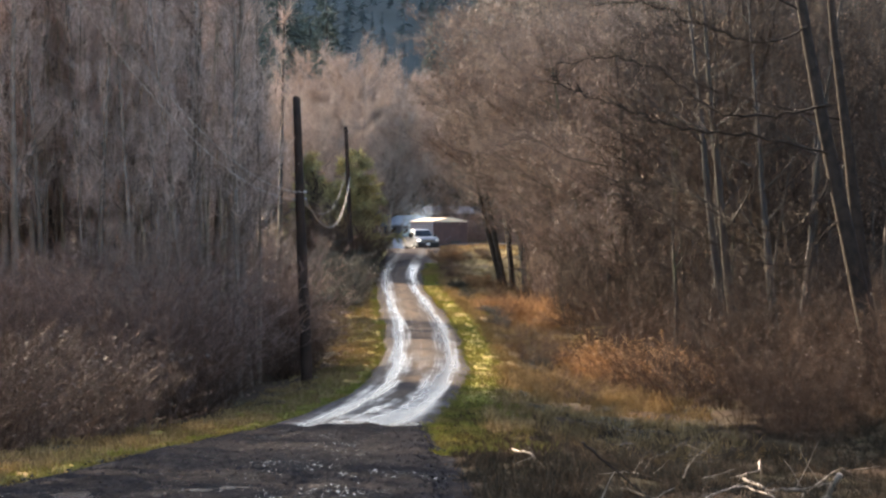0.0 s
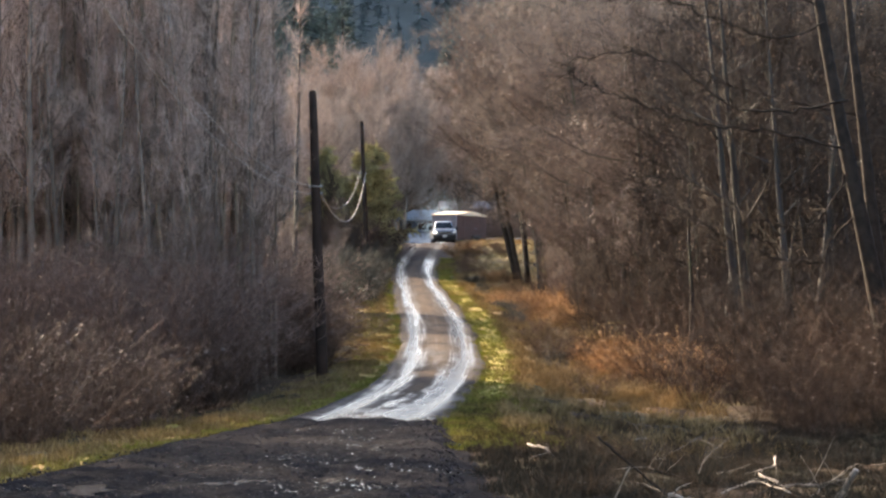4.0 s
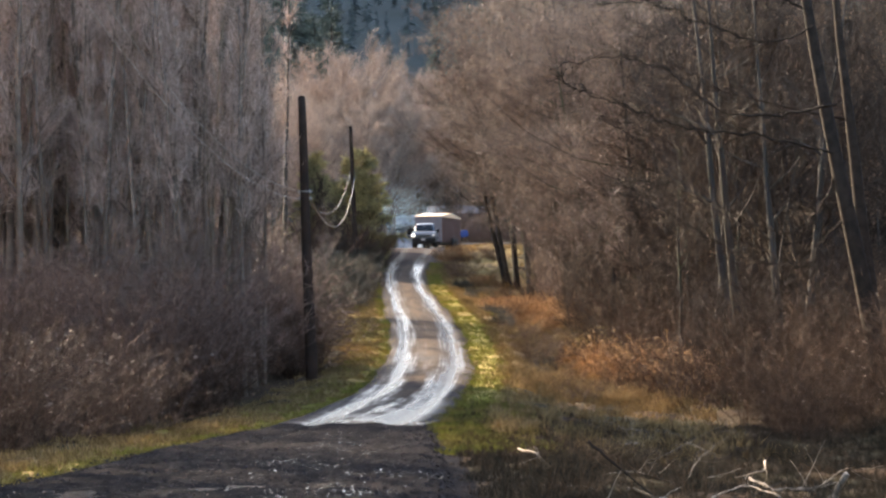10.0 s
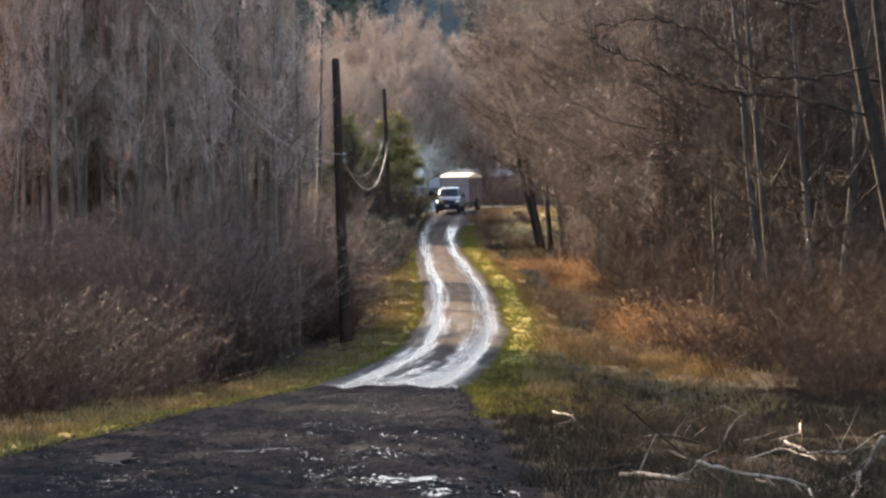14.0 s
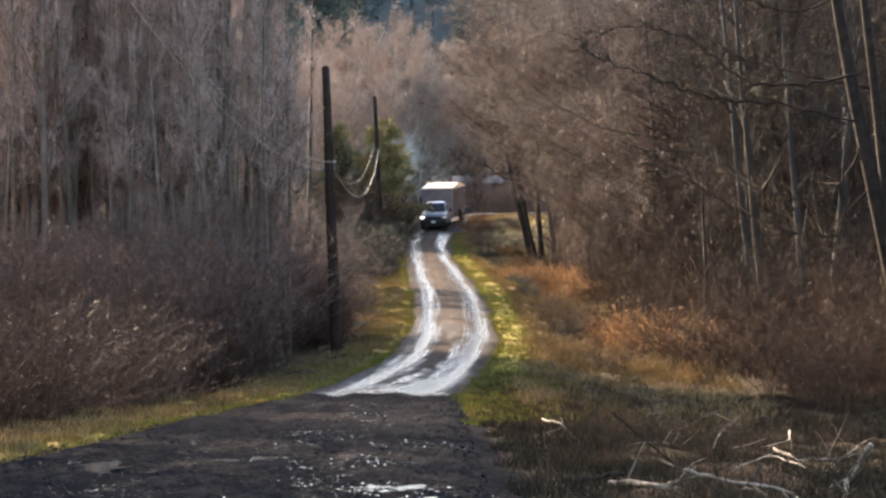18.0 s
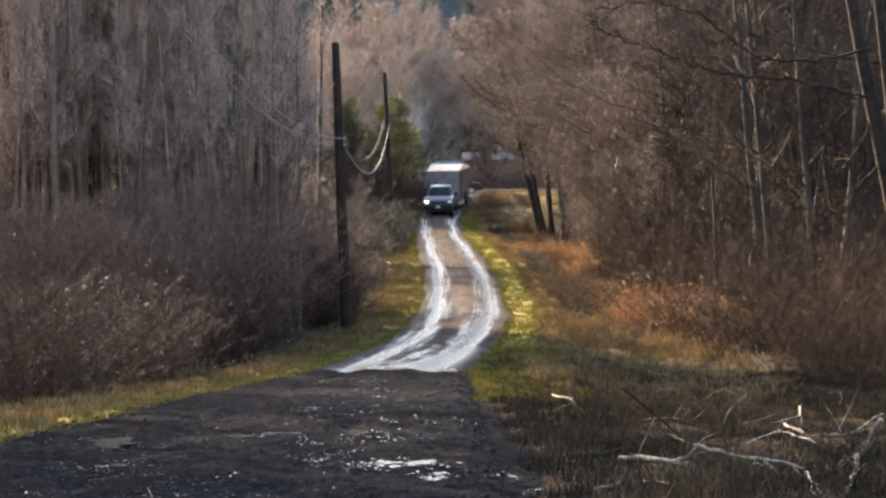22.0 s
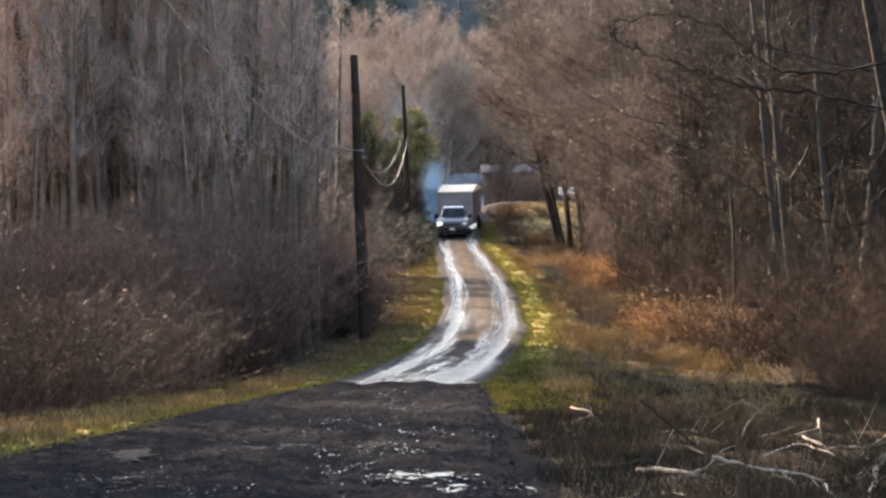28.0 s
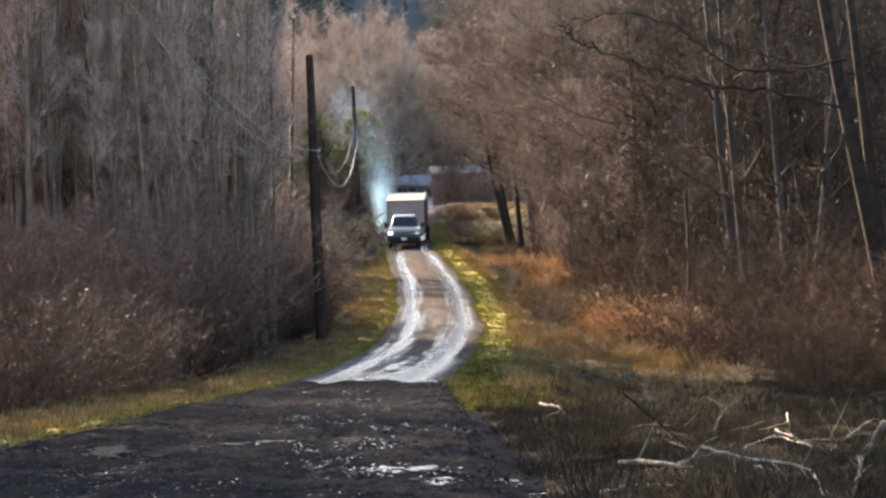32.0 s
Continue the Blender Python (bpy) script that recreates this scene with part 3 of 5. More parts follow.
for i in range(330):
    az_tree, r_tree = math.radians(g_slope.uniform(-6.5, 1.8)), g_slope.uniform(1330, 1560)
    foot = -20 + (r_tree - 1300) / 120 * 130 if r_tree < 1420 else 110 + (r_tree - 1420) / 180 * 160
    h = g_slope.uniform(14, 40)
    k = 110
    f = g_slope.random(k) ** 0.8
    turn_ = g_slope.uniform(0, 6.28, k)
    ln = (1 - f) * h * 0.19 + 0.8
    base = np.array([math.sin(az_tree) * r_tree, math.cos(az_tree) * r_tree - 6, foot])
    p0 = base + np.column_stack([0 * f, 0 * f, (0.05 + 0.95 * f) * h])
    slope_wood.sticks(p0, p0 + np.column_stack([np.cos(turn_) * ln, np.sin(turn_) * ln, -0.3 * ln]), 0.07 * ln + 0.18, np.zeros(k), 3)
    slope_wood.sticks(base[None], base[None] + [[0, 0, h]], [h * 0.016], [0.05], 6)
tagged(part("slope_woods", slope_wood, FAR_NEEDLE, None, "conifers on the distant slope, blue haze in their colour"), category="woods", kind="stuff")


# ---- trees ----
def grow(rng, start, way, length, bend, steps, wander):
    """A wandering line of points that bends towards the vector bend."""
    pts, d = [np.array(start, float)], np.array(way, float)
    for i in range(steps):
        d = d + np.array(bend) / steps + rng.normal(0, wander, 3)
        d /= np.linalg.norm(d)
        pts.append(pts[-1] + d * length / steps)
    return np.array(pts)


def scatter_twigs(rng, lines, count, size, up, width):
    """Twigs from random spots on the lines, and smaller ones from those: starts, ends and radii."""
    a = np.concatenate([l[:-1] for l in lines])
    b = np.concatenate([l[1:] for l in lines])
    w = np.linalg.norm(b - a, axis=1)
    pick = rng.choice(len(a), count, p=w / w.sum())
    s = rng.random((count, 1))
    p0 = a[pick] * (1 - s) + b[pick] * s
    d = (b - a)[pick] / w[pick][:, None]
    way = d * 0.7 + rng.normal(0, 0.55, (count, 3)) + [0, 0, up]
    way /= np.linalg.norm(way, axis=1, keepdims=True)
    ln = size * rng.uniform(0.4, 1.0, (count, 1))
    p1 = p0 + way * ln
    k = int(count * 1.6)
    pk = rng.integers(0, count, k)
    t = rng.uniform(0.2, 0.95, (k, 1))
    q0 = p0[pk] * (1 - t) + p1[pk] * t
    wy = way[pk] + rng.normal(0, 0.6, (k, 3)) + [0, 0, up * 0.5]
    wy /= np.linalg.norm(wy, axis=1, keepdims=True)
    q1 = q0 + wy * size * rng.uniform(0.2, 0.55, (k, 1))
    return np.concatenate([p0, q0]), np.concatenate([p1, q1]), np.concatenate([np.full(count, width), np.full(k, width * 0.62)])


def bare_tree(name, label, seed, height, radius, limbs, first, reach, rise, twigs, twig_size, bark, twig_mat, lean=(0, 0), bend=(0, 0, 0.5), stems=1, catkins=0, up=0.25, width=0.008, aim=None, sides=8, limb_r=0.42, taper=0.75, dry=(0.02, 0.05), wander=0.022):
    rng = np.random.default_rng(seed)
    root = new(name)
    lines = []
    for s in range(stems):
        trunk, arms = Build(), Build()
        a = rng.uniform(0, 6.28)
        off = np.array([math.cos(a), math.sin(a), 0]) * (0.0 if stems == 1 else rng.uniform(0.25, 0.6))
        tilt = np.array([lean[0], lean[1], 1.0]) + (0 if stems == 1 else off * 0.35)
        h, r = height * rng.uniform(0.85, 1.0), radius * rng.uniform(0.75, 1.0)
        stem = grow(rng, off + [0, 0, -0.35], tilt / np.linalg.norm(tilt), h, (-lean[0] * 0.3, -lean[1] * 0.3, 0.1), 10, wander)
        rr = r * (1 - np.linspace(0, 1, 11) ** 0.9 * 0.93)
        rr[0] *= 1.35
        trunk.tube(stem, rr, sides)
        lines.append(stem[4:])
        for i in range(limbs):
            f = first + (0.97 - first) * (i + rng.random()) / limbs
            k = min(int(f * 10), 9)
            base = stem[k] + (stem[k + 1] - stem[k]) * (f * 10 - k)
            az = rng.uniform(0, 6.28) if aim is None else rng.normal(aim, 0.7)
            el = rise + rng.normal(0, 0.15)
            way = np.array([math.cos(az) * math.cos(el), math.sin(az) * math.cos(el), math.sin(el)])
            ln = reach * (1.1 - taper * f) * rng.uniform(0.6, 1.1)
            limb = grow(rng, base, way, ln, bend, 6, 0.07)
            lr = max(r * (1 - f * 0.9) * limb_r, 0.012)
            arms.tube(limb, lr * (1 - np.linspace(0, 0.85, 7)), 5)
            lines.append(limb[1:])
            for j in range(5):
                k2 = rng.integers(1, 6)
                d2 = limb[k2 + 1] - limb[k2] if k2 < 6 else limb[6] - limb[5]
                d2 = d2 / np.linalg.norm(d2) + rng.normal(0, 0.45, 3) + [0, 0, 0.1]
                sub = grow(rng, limb[k2], d2 / np.linalg.norm(d2), ln * rng.uniform(0.25, 0.5), (0, 0, 0.3), 3, 0.09)
                arms.tube(sub, max(lr * 0.4, 0.008) * (1 - np.linspace(0, 0.8, 4)), 3)
                lines.append(sub)
        part("trunk", trunk, bark, root, smooth=True)
        tagged(part("limb_work", arms, bark, root, smooth=True), kind="stuff")
    crown = Build()
    p0, p1, r = scatter_twigs(rng, lines, twigs, twig_size, up, width)
    crown.sticks(p0, p1, r, np.zeros(len(r)))
    part("crown", crown, twig_mat, root)
    if catkins:
        nuts = Build()
        pk = rng.integers(0, len(p1), catkins)
        nuts.specks(p1[pk] - [0, 0, 0.03], rng.uniform(*dry, catkins), rng, 1.6)
        tagged(part("catkin_mass", nuts, CATKIN, root), kind="stuff")
    return tagged(root, label, "tree")


def conifer(name, label, seed, height, spread, needles, mat, droop=-0.25, bare=0.08):
    rng = np.random.default_rng(seed)
    root = new(name)
    b = Build()
    b.tube(np.array([[0, 0, -0.3], [0, 0, height * 0.5], [0, 0, height * 0.98]]), [height * 0.018, height * 0.011, 0.02], 7)
    part("trunk", b, DARK_BARK, root, smooth=True)
    boughs, lines = Build(), []
    for i in range(70):
        f = bare + (0.98 - bare) * (i + rng.random()) / 70
        az = rng.uniform(0, 6.28)
        ln = spread * (1 - f) ** 0.8 * rng.uniform(0.7, 1.15) + 0.25
        limb = grow(rng, (0, 0, f * height), (math.cos(az), math.sin(az), 0.25), ln, (0, 0, droop), 4, 0.05)
        boughs.tube(limb, 0.03 * (1 - f) + 0.008, 3)
        lines.append(limb)
    tagged(part("bough_work", boughs, DARK_BARK, root, smooth=True), kind="stuff")
    leaf = Build()
    p0, p1, r = scatter_twigs(rng, lines, needles, height * 0.055 + 0.1, -0.25, height * 0.004 + 0.01)
    leaf.sticks(p0, p1, r * 1.4, np.zeros(len(r)))
    part("foliage", leaf, mat, root)
    return tagged(root, label, "tree")


def shrub(name, label, seed, height, spread, canes, twigs, mat, leaves=0, leaf_mat=None, width=0.006, arch=-0.9):
    rng = np.random.default_rng(seed)
    root = new(name)
    b, lines = Build(), []
    for i in range(canes):
        az, rad = rng.uniform(0, 6.28), spread * math.sqrt(rng.random()) * 0.75
        way = np.array([math.cos(az) * 0.35, math.sin(az) * 0.35, 1]) + rng.normal(0, 0.18, 3)
        az2 = rng.uniform(0, 6.28)
        c = grow(rng, (math.cos(az2) * rad, math.sin(az2) * rad, -0.15), way / np.linalg.norm(way), height * rng.uniform(0.6, 1.15), (math.cos(az) * 0.6, math.sin(az) * 0.6, arch * rng.random()), 5, 0.07)
        b.tube(c, 0.009 * (1 - np.linspace(0, 0.7, 6)), 3)
        lines.append(c[1:])
    tagged(part("cane_mass", b, mat, root, smooth=True), kind="stuff")
    t = Build()
    p0, p1, r = scatter_twigs(rng, lines, twigs, 0.45, 0.15, width)
    t.sticks(p0, p1, r, np.zeros(len(r)))
    tagged(part("twig_mass", t, mat, root), kind="stuff")
    if leaves:
        q = Build()
        pk = rng.integers(0, len(p1), leaves)
        q.specks(p1[pk], rng.uniform(0.025, 0.06, leaves), rng, 0.6)
        tagged(part("leafage", q, leaf_mat, root), kind="stuff")
    return tagged(root, label, "shrub")


def place(ob, x, y, turn=0.0, size=1.0, dz=0.0, tilt=(0, 0)):
    m = pose(x, y, float(ground(x, y)) + dz, tilt[0], tilt[1], turn)
    c = copy_thing(ob, m)
    c.scale = (size, size, size)
    return c


def settle(ob, x, y, turn=0.0, size=1.0):
    ob.matrix_basis = pose(x, y, float(ground(x, y)), 0, 0, turn)
    ob.scale = (size, size, size)
    return ob


rng = np.random.default_rng(7)
F = 784 / math.tan(radians(10))


def spread_out(kinds, spots, group, size=(0.85, 1.15)):
    """The first use of each kind is the thing itself, all further ones are copies."""
    used = set()
    for i, (x, y) in enumerate(spots):
        k = int(rng.integers(0, len(kinds))) if i >= len(kinds) else i
        turn, s = rng.uniform(0, 360), rng.uniform(*size)
        ob = settle(kinds[k], x, y, turn, s) if k not in used else place(kinds[k], x, y, turn, s)
        used.add(k)
        tagged(ob, group=group)


# The left-hand wood: slim straight stems close together, dense along its front.
pole_trees = [bare_tree("pole_alder", "slim straight grey bare alder in a dense winter wood", 20 + i, rng.uniform(17, 22), rng.uniform(0.075, 0.14), 22, 0.25, 2.3, 1.05, 1150, 0.55, BARK, TWIG_HAZED, catkins=500, dry=(0.014, 0.034), up=0.5,
                        lean=(rng.normal(0, 0.03), rng.normal(0, 0.03)), width=0.009) for i in range(6)]
spots = []
while len(spots) < 105:
    d = 68 + 25 * rng.random() ** 1.1
    px = rng.uniform(-190, 505)
    x = (px - 784) / F * d
    if px > 455 and d < 88:
        continue
    if x > lane(d, 2) - lane(d, 3) - 3.0 or  62 < d + 1.279 * (x - 4) < 79.5:
        continue
    if min([math.hypot(x - a, d - b) for a, b in spots] + [9]) > 0.75:
        spots.append((x, d))
spread_out(pole_trees, spots, "alders of the left-hand wood")
# Extra alders hidden in the wood, placed to shade the lane's middle.
for i in range(26):
    x = rng.uniform(-18, -9)
    d = rng.uniform(92, 104) - 1.279 * (x + 1)
    tagged(place(pole_trees[i % 6], x, d, rng.uniform(0, 360), rng.uniform(0.85, 1.1)), group="alders of the left-hand wood")
thin = [bare_tree("thin_alder", "thin upright grey alder stem in the winter wood", 44 + i, rng.uniform(13, 18), rng.uniform(0.04, 0.06), 10, 0.3, 1.6, 1.05, 350, 0.8, BARK, TWIG_HAZED, width=0.009, sides=6) for i in range(3)]
spots = []
while len(spots) < 90:
    d = rng.uniform(68, 92)
    px = rng.uniform(-190, 495)
    x = (px - 784) / F * d
    if (px < 455 or d > 88) and x < lane(d, 2) - lane(d, 3) - 3.0 and not 62 < d + 1.279 * (x - 4) < 79.5:
        spots.append((x, d))
spread_out(thin, spots, "thin stems of the left-hand wood")
# Alders out of view on the left, added to shade the near lane.
edge = [bare_tree("pole_alder", "slim straight grey bare alder in a dense winter wood", 30 + i, rng.uniform(17, 22), 0.12, 14, 0.2, 3.6, 0.7, 500, 1.2, BARK, TWIG_HAZED, width=0.012) for i in range(2)]
spots = []
for i in range(145):
    d = rng.uniform(14, 80) if i < 120 else rng.uniform(18, 36)
    spots.append((min(-0.185 * d - 1.5, -7.5) - (rng.uniform(0, 17) if i < 120 else rng.uniform(1, 8)), d))
spread_out(edge, spots, "alders of the left-hand wood")

# Thicker trunks along the wood's front, coloured dark for shade, some in pairs, and slim ones behind them coloured pale
# for sunlight.
stout = [bare_tree("stout_alder", "stout dark straight alder trunk at the wood's front", 300 + i, rng.uniform(19, 23), rng.uniform(0.11, 0.16), 14, 0.45, 2.2, 1.05, 500, 0.8, TRUNK, TWIG_HAZED, lean=(rng.normal(0, 0.025), 0), stems=1 + i % 2, width=0.009, sides=9, limb_r=0.25) for i in range(4)]
spots = []
for px, d in ((85, 74), (140, 76), (-30, 72), (215, 78), (262, 75), (352, 78), (378, 82), (432, 83), (465, 92), (18, 77), (-90, 74), (300, 80), (492, 94), (118, 80), (180, 74), (330, 88), (240, 84), (55, 82), (408, 90)):
    if not 62 < d + 1.279 * ((px - 784) / F * d - 4) < 79.5:
        spots.append(((px - 784) / F * d, d))
spread_out(stout, spots, "stout trunks of the left-hand wood", (0.85, 1.1))
pale = [bare_tree("pale_alder", "slim alder stem with sunlight in its pale bark colour", 310 + i, rng.uniform(15, 19), rng.uniform(0.065, 0.09), 8, 0.45, 1.8, 1.0, 250, 0.8, SUNNY_BARK, TWIG_HAZED, lean=(rng.normal(0, 0.04), 0), width=0.009, sides=7) for i in range(3)]
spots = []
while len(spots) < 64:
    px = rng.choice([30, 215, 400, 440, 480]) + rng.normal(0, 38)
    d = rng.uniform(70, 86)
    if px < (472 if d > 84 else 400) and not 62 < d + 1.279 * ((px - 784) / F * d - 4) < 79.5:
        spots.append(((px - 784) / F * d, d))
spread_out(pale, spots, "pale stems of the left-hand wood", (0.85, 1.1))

# A further stand, added mostly hidden behind the wood to shade the upper lane.
spots = []
while len(spots) < 140:
    x, d = rng.uniform(-25, -12.5), rng.uniform(152, 207)
    if 784 + F * x / d < 440 and 147 < d + 1.279 * (x + 2.5) < 175:
        spots.append((x, d))
spread_out([bare_tree("roadside_alder", "bare alder added behind the wood for shade", 36, 16.5, 0.15, 24, 0.12, 3.6, 0.7, 2600, 0.9, BARK, TWIG, width=0.012)], spots, "alders on the rise", (0.85, 1.12))

# Right-hand wood: spreading alders with dense fine crowns full of dry catkins.
crown_trees = [bare_tree("alder_tree", "spreading bare alder with dense brown twigs and dry catkins", 50 + i, rng.uniform(15, 19), rng.uniform(0.15, 0.22), 19, 0.15, 6.0, 0.25, 7000, 0.75, SHADE_BARK, TWIG,
                         lean=(-0.06, 0.0), bend=(-0.25, 0, 0.5), stems=2, catkins=8000, width=0.0095, up=0.05, taper=0.55, dry=(0.018, 0.046)) for i in range(4)]
near_crowns = [bare_tree("alder_tree", "spreading bare alder, its dense twigs darkened for shade", 57 + i, rng.uniform(15, 18), 0.2, 18, 0.12, 6.0, 0.2, 4600, 0.75, DARK_BARK, TWIG_SHADED, lean=(-0.06, 0.0), bend=(-0.25, 0, 0.4), stems=2, catkins=1400, width=0.010, up=0.05) for i in range(2)]
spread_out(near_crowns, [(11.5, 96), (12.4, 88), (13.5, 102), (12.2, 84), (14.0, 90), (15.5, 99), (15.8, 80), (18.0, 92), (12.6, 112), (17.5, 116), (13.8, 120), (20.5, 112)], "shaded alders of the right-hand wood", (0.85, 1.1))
high_crowns = [bare_tree("tall_alder", "tall bare alder whose crown hangs over the lane", 60 + i, rng.uniform(18, 20), 0.24, 26, 0.35, 7.2, 0.35, 8500, 0.9, SHADE_BARK, TWIG, lean=(-0.05, 0.0), bend=(-0.3, 0, 0.1), stems=2, catkins=9000, width=0.011, up=0.0, taper=0.4, dry=(0.016, 0.038)) for i in range(2)]
spread_out(high_crowns, [(6.2, 148), (5.2, 157), (6.9, 143), (5.9, 166), (8.0, 153), (7.2, 136), (8.8, 144)], "tall alders over the lane", (0.95, 1.08))
for i, (x, d, k) in enumerate(((5.0, 143, 0.72), (4.7, 148, 0.74), (6.9, 133, 0.7), (8.0, 133, 0.75))):
    tagged(place(high_crowns[i % 2], x, d, 60 + 130 * i, k), group="tall alders over the lane")
spots = [(7.8, 135), (7.9, 121), (8.8, 112), (8.2, 127), (8.9, 118), (8.8, 107), (9.2, 109), (10.4, 114), (9.4, 129), (11.0, 106), (9.0, 131), (9.8, 122), (10.5, 136), (13.8, 126), (16.5, 112), (12.5, 150),
         (10.0, 168), (14.5, 140), (17.5, 128), (11.5, 182), (9.8, 150), (16.5, 155), (20.0, 140), (13.5, 172), (20.5, 112), (24, 150), (27, 165), (22, 175), (29, 185), (33, 170), (25, 190), (36, 190), (19, 190), (24, 128), (31, 150), (17, 205), (23, 215), (30, 210), (38, 215)]
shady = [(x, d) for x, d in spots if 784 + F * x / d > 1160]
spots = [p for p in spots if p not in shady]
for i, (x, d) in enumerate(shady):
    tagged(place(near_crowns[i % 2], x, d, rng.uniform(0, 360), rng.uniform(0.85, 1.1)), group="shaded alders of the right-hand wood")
spread_out(crown_trees, spots, "alders of the right-hand wood", (0.85, 1.1))

# Slim stems among them, their bark colour darkened for shade.
spots = []
while len(spots) < 40:
    d = rng.uniform(80, 112)
    px = rng.uniform(1180, 1640)
    x = (px - 784) / F * d
    if min([math.hypot(x - a, d - b) for a, b in spots] + [9]) > 0.7:
        spots.append((x, d))
slim = [bare_tree("slim_alder", "slim alder stem darkened for shade, with few limbs", 80 + i, rng.uniform(12, 16), rng.uniform(0.055, 0.11), 14, 0.4, 2.6, 0.8, 700, 0.7, SHADE_BARK if i == 1 else TRUNK, TWIG_SHADED, lean=(-0.03 - 0.04 * i, 0.02), width=0.008, wander=0.045) for i in range(4)]
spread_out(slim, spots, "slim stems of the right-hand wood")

stout = [bare_tree("stout_alder", "stout alder trunk with shade in its dark bark colour", 320 + i, rng.uniform(15, 18), rng.uniform(0.17, 0.23), 12, 0.35, 4.5, 0.6, 900, 0.75, TRUNK, TWIG_SHADED, lean=(-0.05 + 0.03 * i, 0), bend=(-0.2, 0, 0.3), stems=1 + i % 2, width=0.009, sides=9) for i in range(3)]
spots = []
for px, d in ((1262, 84), (1318, 80), (1352, 88), (1398, 78), (1445, 84), (1290, 95), (1490, 90), (1560, 80), (1375, 98), (1620, 86)):
    spots.append(((px - 784) / F * d, d))
spread_out(stout, spots, "stout trunks of the right-hand wood", (0.9, 1.1))

# Unseen trees beside the camera, added to keep skylight off the right-hand wood.
for i in range(70):
    d = rng.uniform(8, 78)
    x = 0.185 * d + 8.5 + rng.uniform(0, 14)
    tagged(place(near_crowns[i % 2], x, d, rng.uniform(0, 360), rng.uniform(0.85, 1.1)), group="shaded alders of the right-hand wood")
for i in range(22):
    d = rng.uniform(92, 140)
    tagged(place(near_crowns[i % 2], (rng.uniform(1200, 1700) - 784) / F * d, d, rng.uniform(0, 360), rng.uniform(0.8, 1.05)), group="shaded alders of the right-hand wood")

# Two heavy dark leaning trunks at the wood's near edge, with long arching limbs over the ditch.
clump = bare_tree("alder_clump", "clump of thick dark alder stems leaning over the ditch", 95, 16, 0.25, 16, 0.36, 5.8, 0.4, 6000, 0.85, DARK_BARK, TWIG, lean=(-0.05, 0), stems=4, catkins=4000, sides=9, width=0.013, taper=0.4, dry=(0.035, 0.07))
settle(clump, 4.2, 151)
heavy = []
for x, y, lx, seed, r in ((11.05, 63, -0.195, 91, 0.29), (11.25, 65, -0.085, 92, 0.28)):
    big = bare_tree("leaning_alder", "heavy dark alder leaning over the lane", seed, 19, r, 5, 0.45, 6.5, 0.3, 900, 0.7, DARK_BARK, TWIG_SHADED, lean=(lx, 0), bend=(-0.3, 0, 0.25), aim=3.14, width=0.008, sides=10, limb_r=0.25)
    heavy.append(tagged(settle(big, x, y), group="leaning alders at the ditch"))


def smooth_line(points, steps=6):
    """A rounded line through control points."""
    p = np.array(points, float)
    p = np.concatenate([[2 * p[0] - p[1]], p, [2 * p[-1] - p[-2]]])
    out = []
    for i in range(1, len(p) - 2):
        for t in np.linspace(0, 1, steps, endpoint=False):
            out.append(0.5 * (2 * p[i] + (p[i + 1] - p[i - 1]) * t + (2 * p[i - 1] - 5 * p[i] + 4 * p[i + 1] - p[i + 2]) * t * t + (3 * p[i] - p[i - 1] - 3 * p[i + 1] + p[i + 2]) * t ** 3))
    return np.array(out + [p[-2]])


def arching_limb(seed, points, r):
    """A long limb of the first leaning tree, through (x, height) pairs, with side twigs."""
    g = np.random.default_rng(seed)
    foot = heavy[0].matrix_basis.translation
    line = smooth_line([(x - foot.x, 0.25 * math.sin(1.7 * i) - 0.1 * i, z - foot.z) for i, (x, z) in enumerate(points)])
    line[1:-1] += g.normal(0, 0.035, (len(line) - 2, 3))
    b = Build()
    b.tube(line, r * (1 - np.linspace(0, 0.72, len(line))), 7)
    p0, p1, rr = scatter_twigs(g, [line[4:]], 220, 0.9, 0.1, 0.008)
    b.sticks(p0, p1, rr, np.zeros(len(rr)))
    return part("limb", b, DARK_BARK, heavy[0], "long arching dark limb", True)


arching_limb(700, ((9.78, 4.71), (8.36, 4.51), (6.8, 4.59), (5.39, 5.62), (4.12, 5.92), (2.85, 5.79)), 0.038)
arching_limb(701, ((9.84, 3.43), (7.93, 3.94), (6.66, 4.1), (5.38, 4.29), (4.11, 4.83), (3.12, 5.19), (2.56, 5.62)), 0.034)
arching_limb(702, ((9.98, 3.29), (9.26, 2.09), (8.76, 1.6), (7.91, 1.63), (6.64, 2.07), (5.79, 2.69), (4.1, 2.91)), 0.026)
arching_limb(703, ((10.19, 2.15), (9.33, 1.17), (9.15, 0.77), (8.47, 0.68), (7.34, 0.97), (5.93, 1.76), (4.8, 2.34)), 0.025)
arching_limb(704, ((9.23, 6.69), (8.09, 6.28), (6.54, 6.72), (4.98, 7.3), (3.85, 7.24)), 0.031)

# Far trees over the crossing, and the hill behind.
far = [bare_tree("far_tree", "round-crowned bare tree beyond the crossing, low sun in its twig colour", 100 + i, rng.uniform(15, 18), 0.25, 26, 0.12, 7.5, 0.6, 7500, 1.1, BARK, FAR_TWIG, stems=2, width=0.017) for i in range(3)]
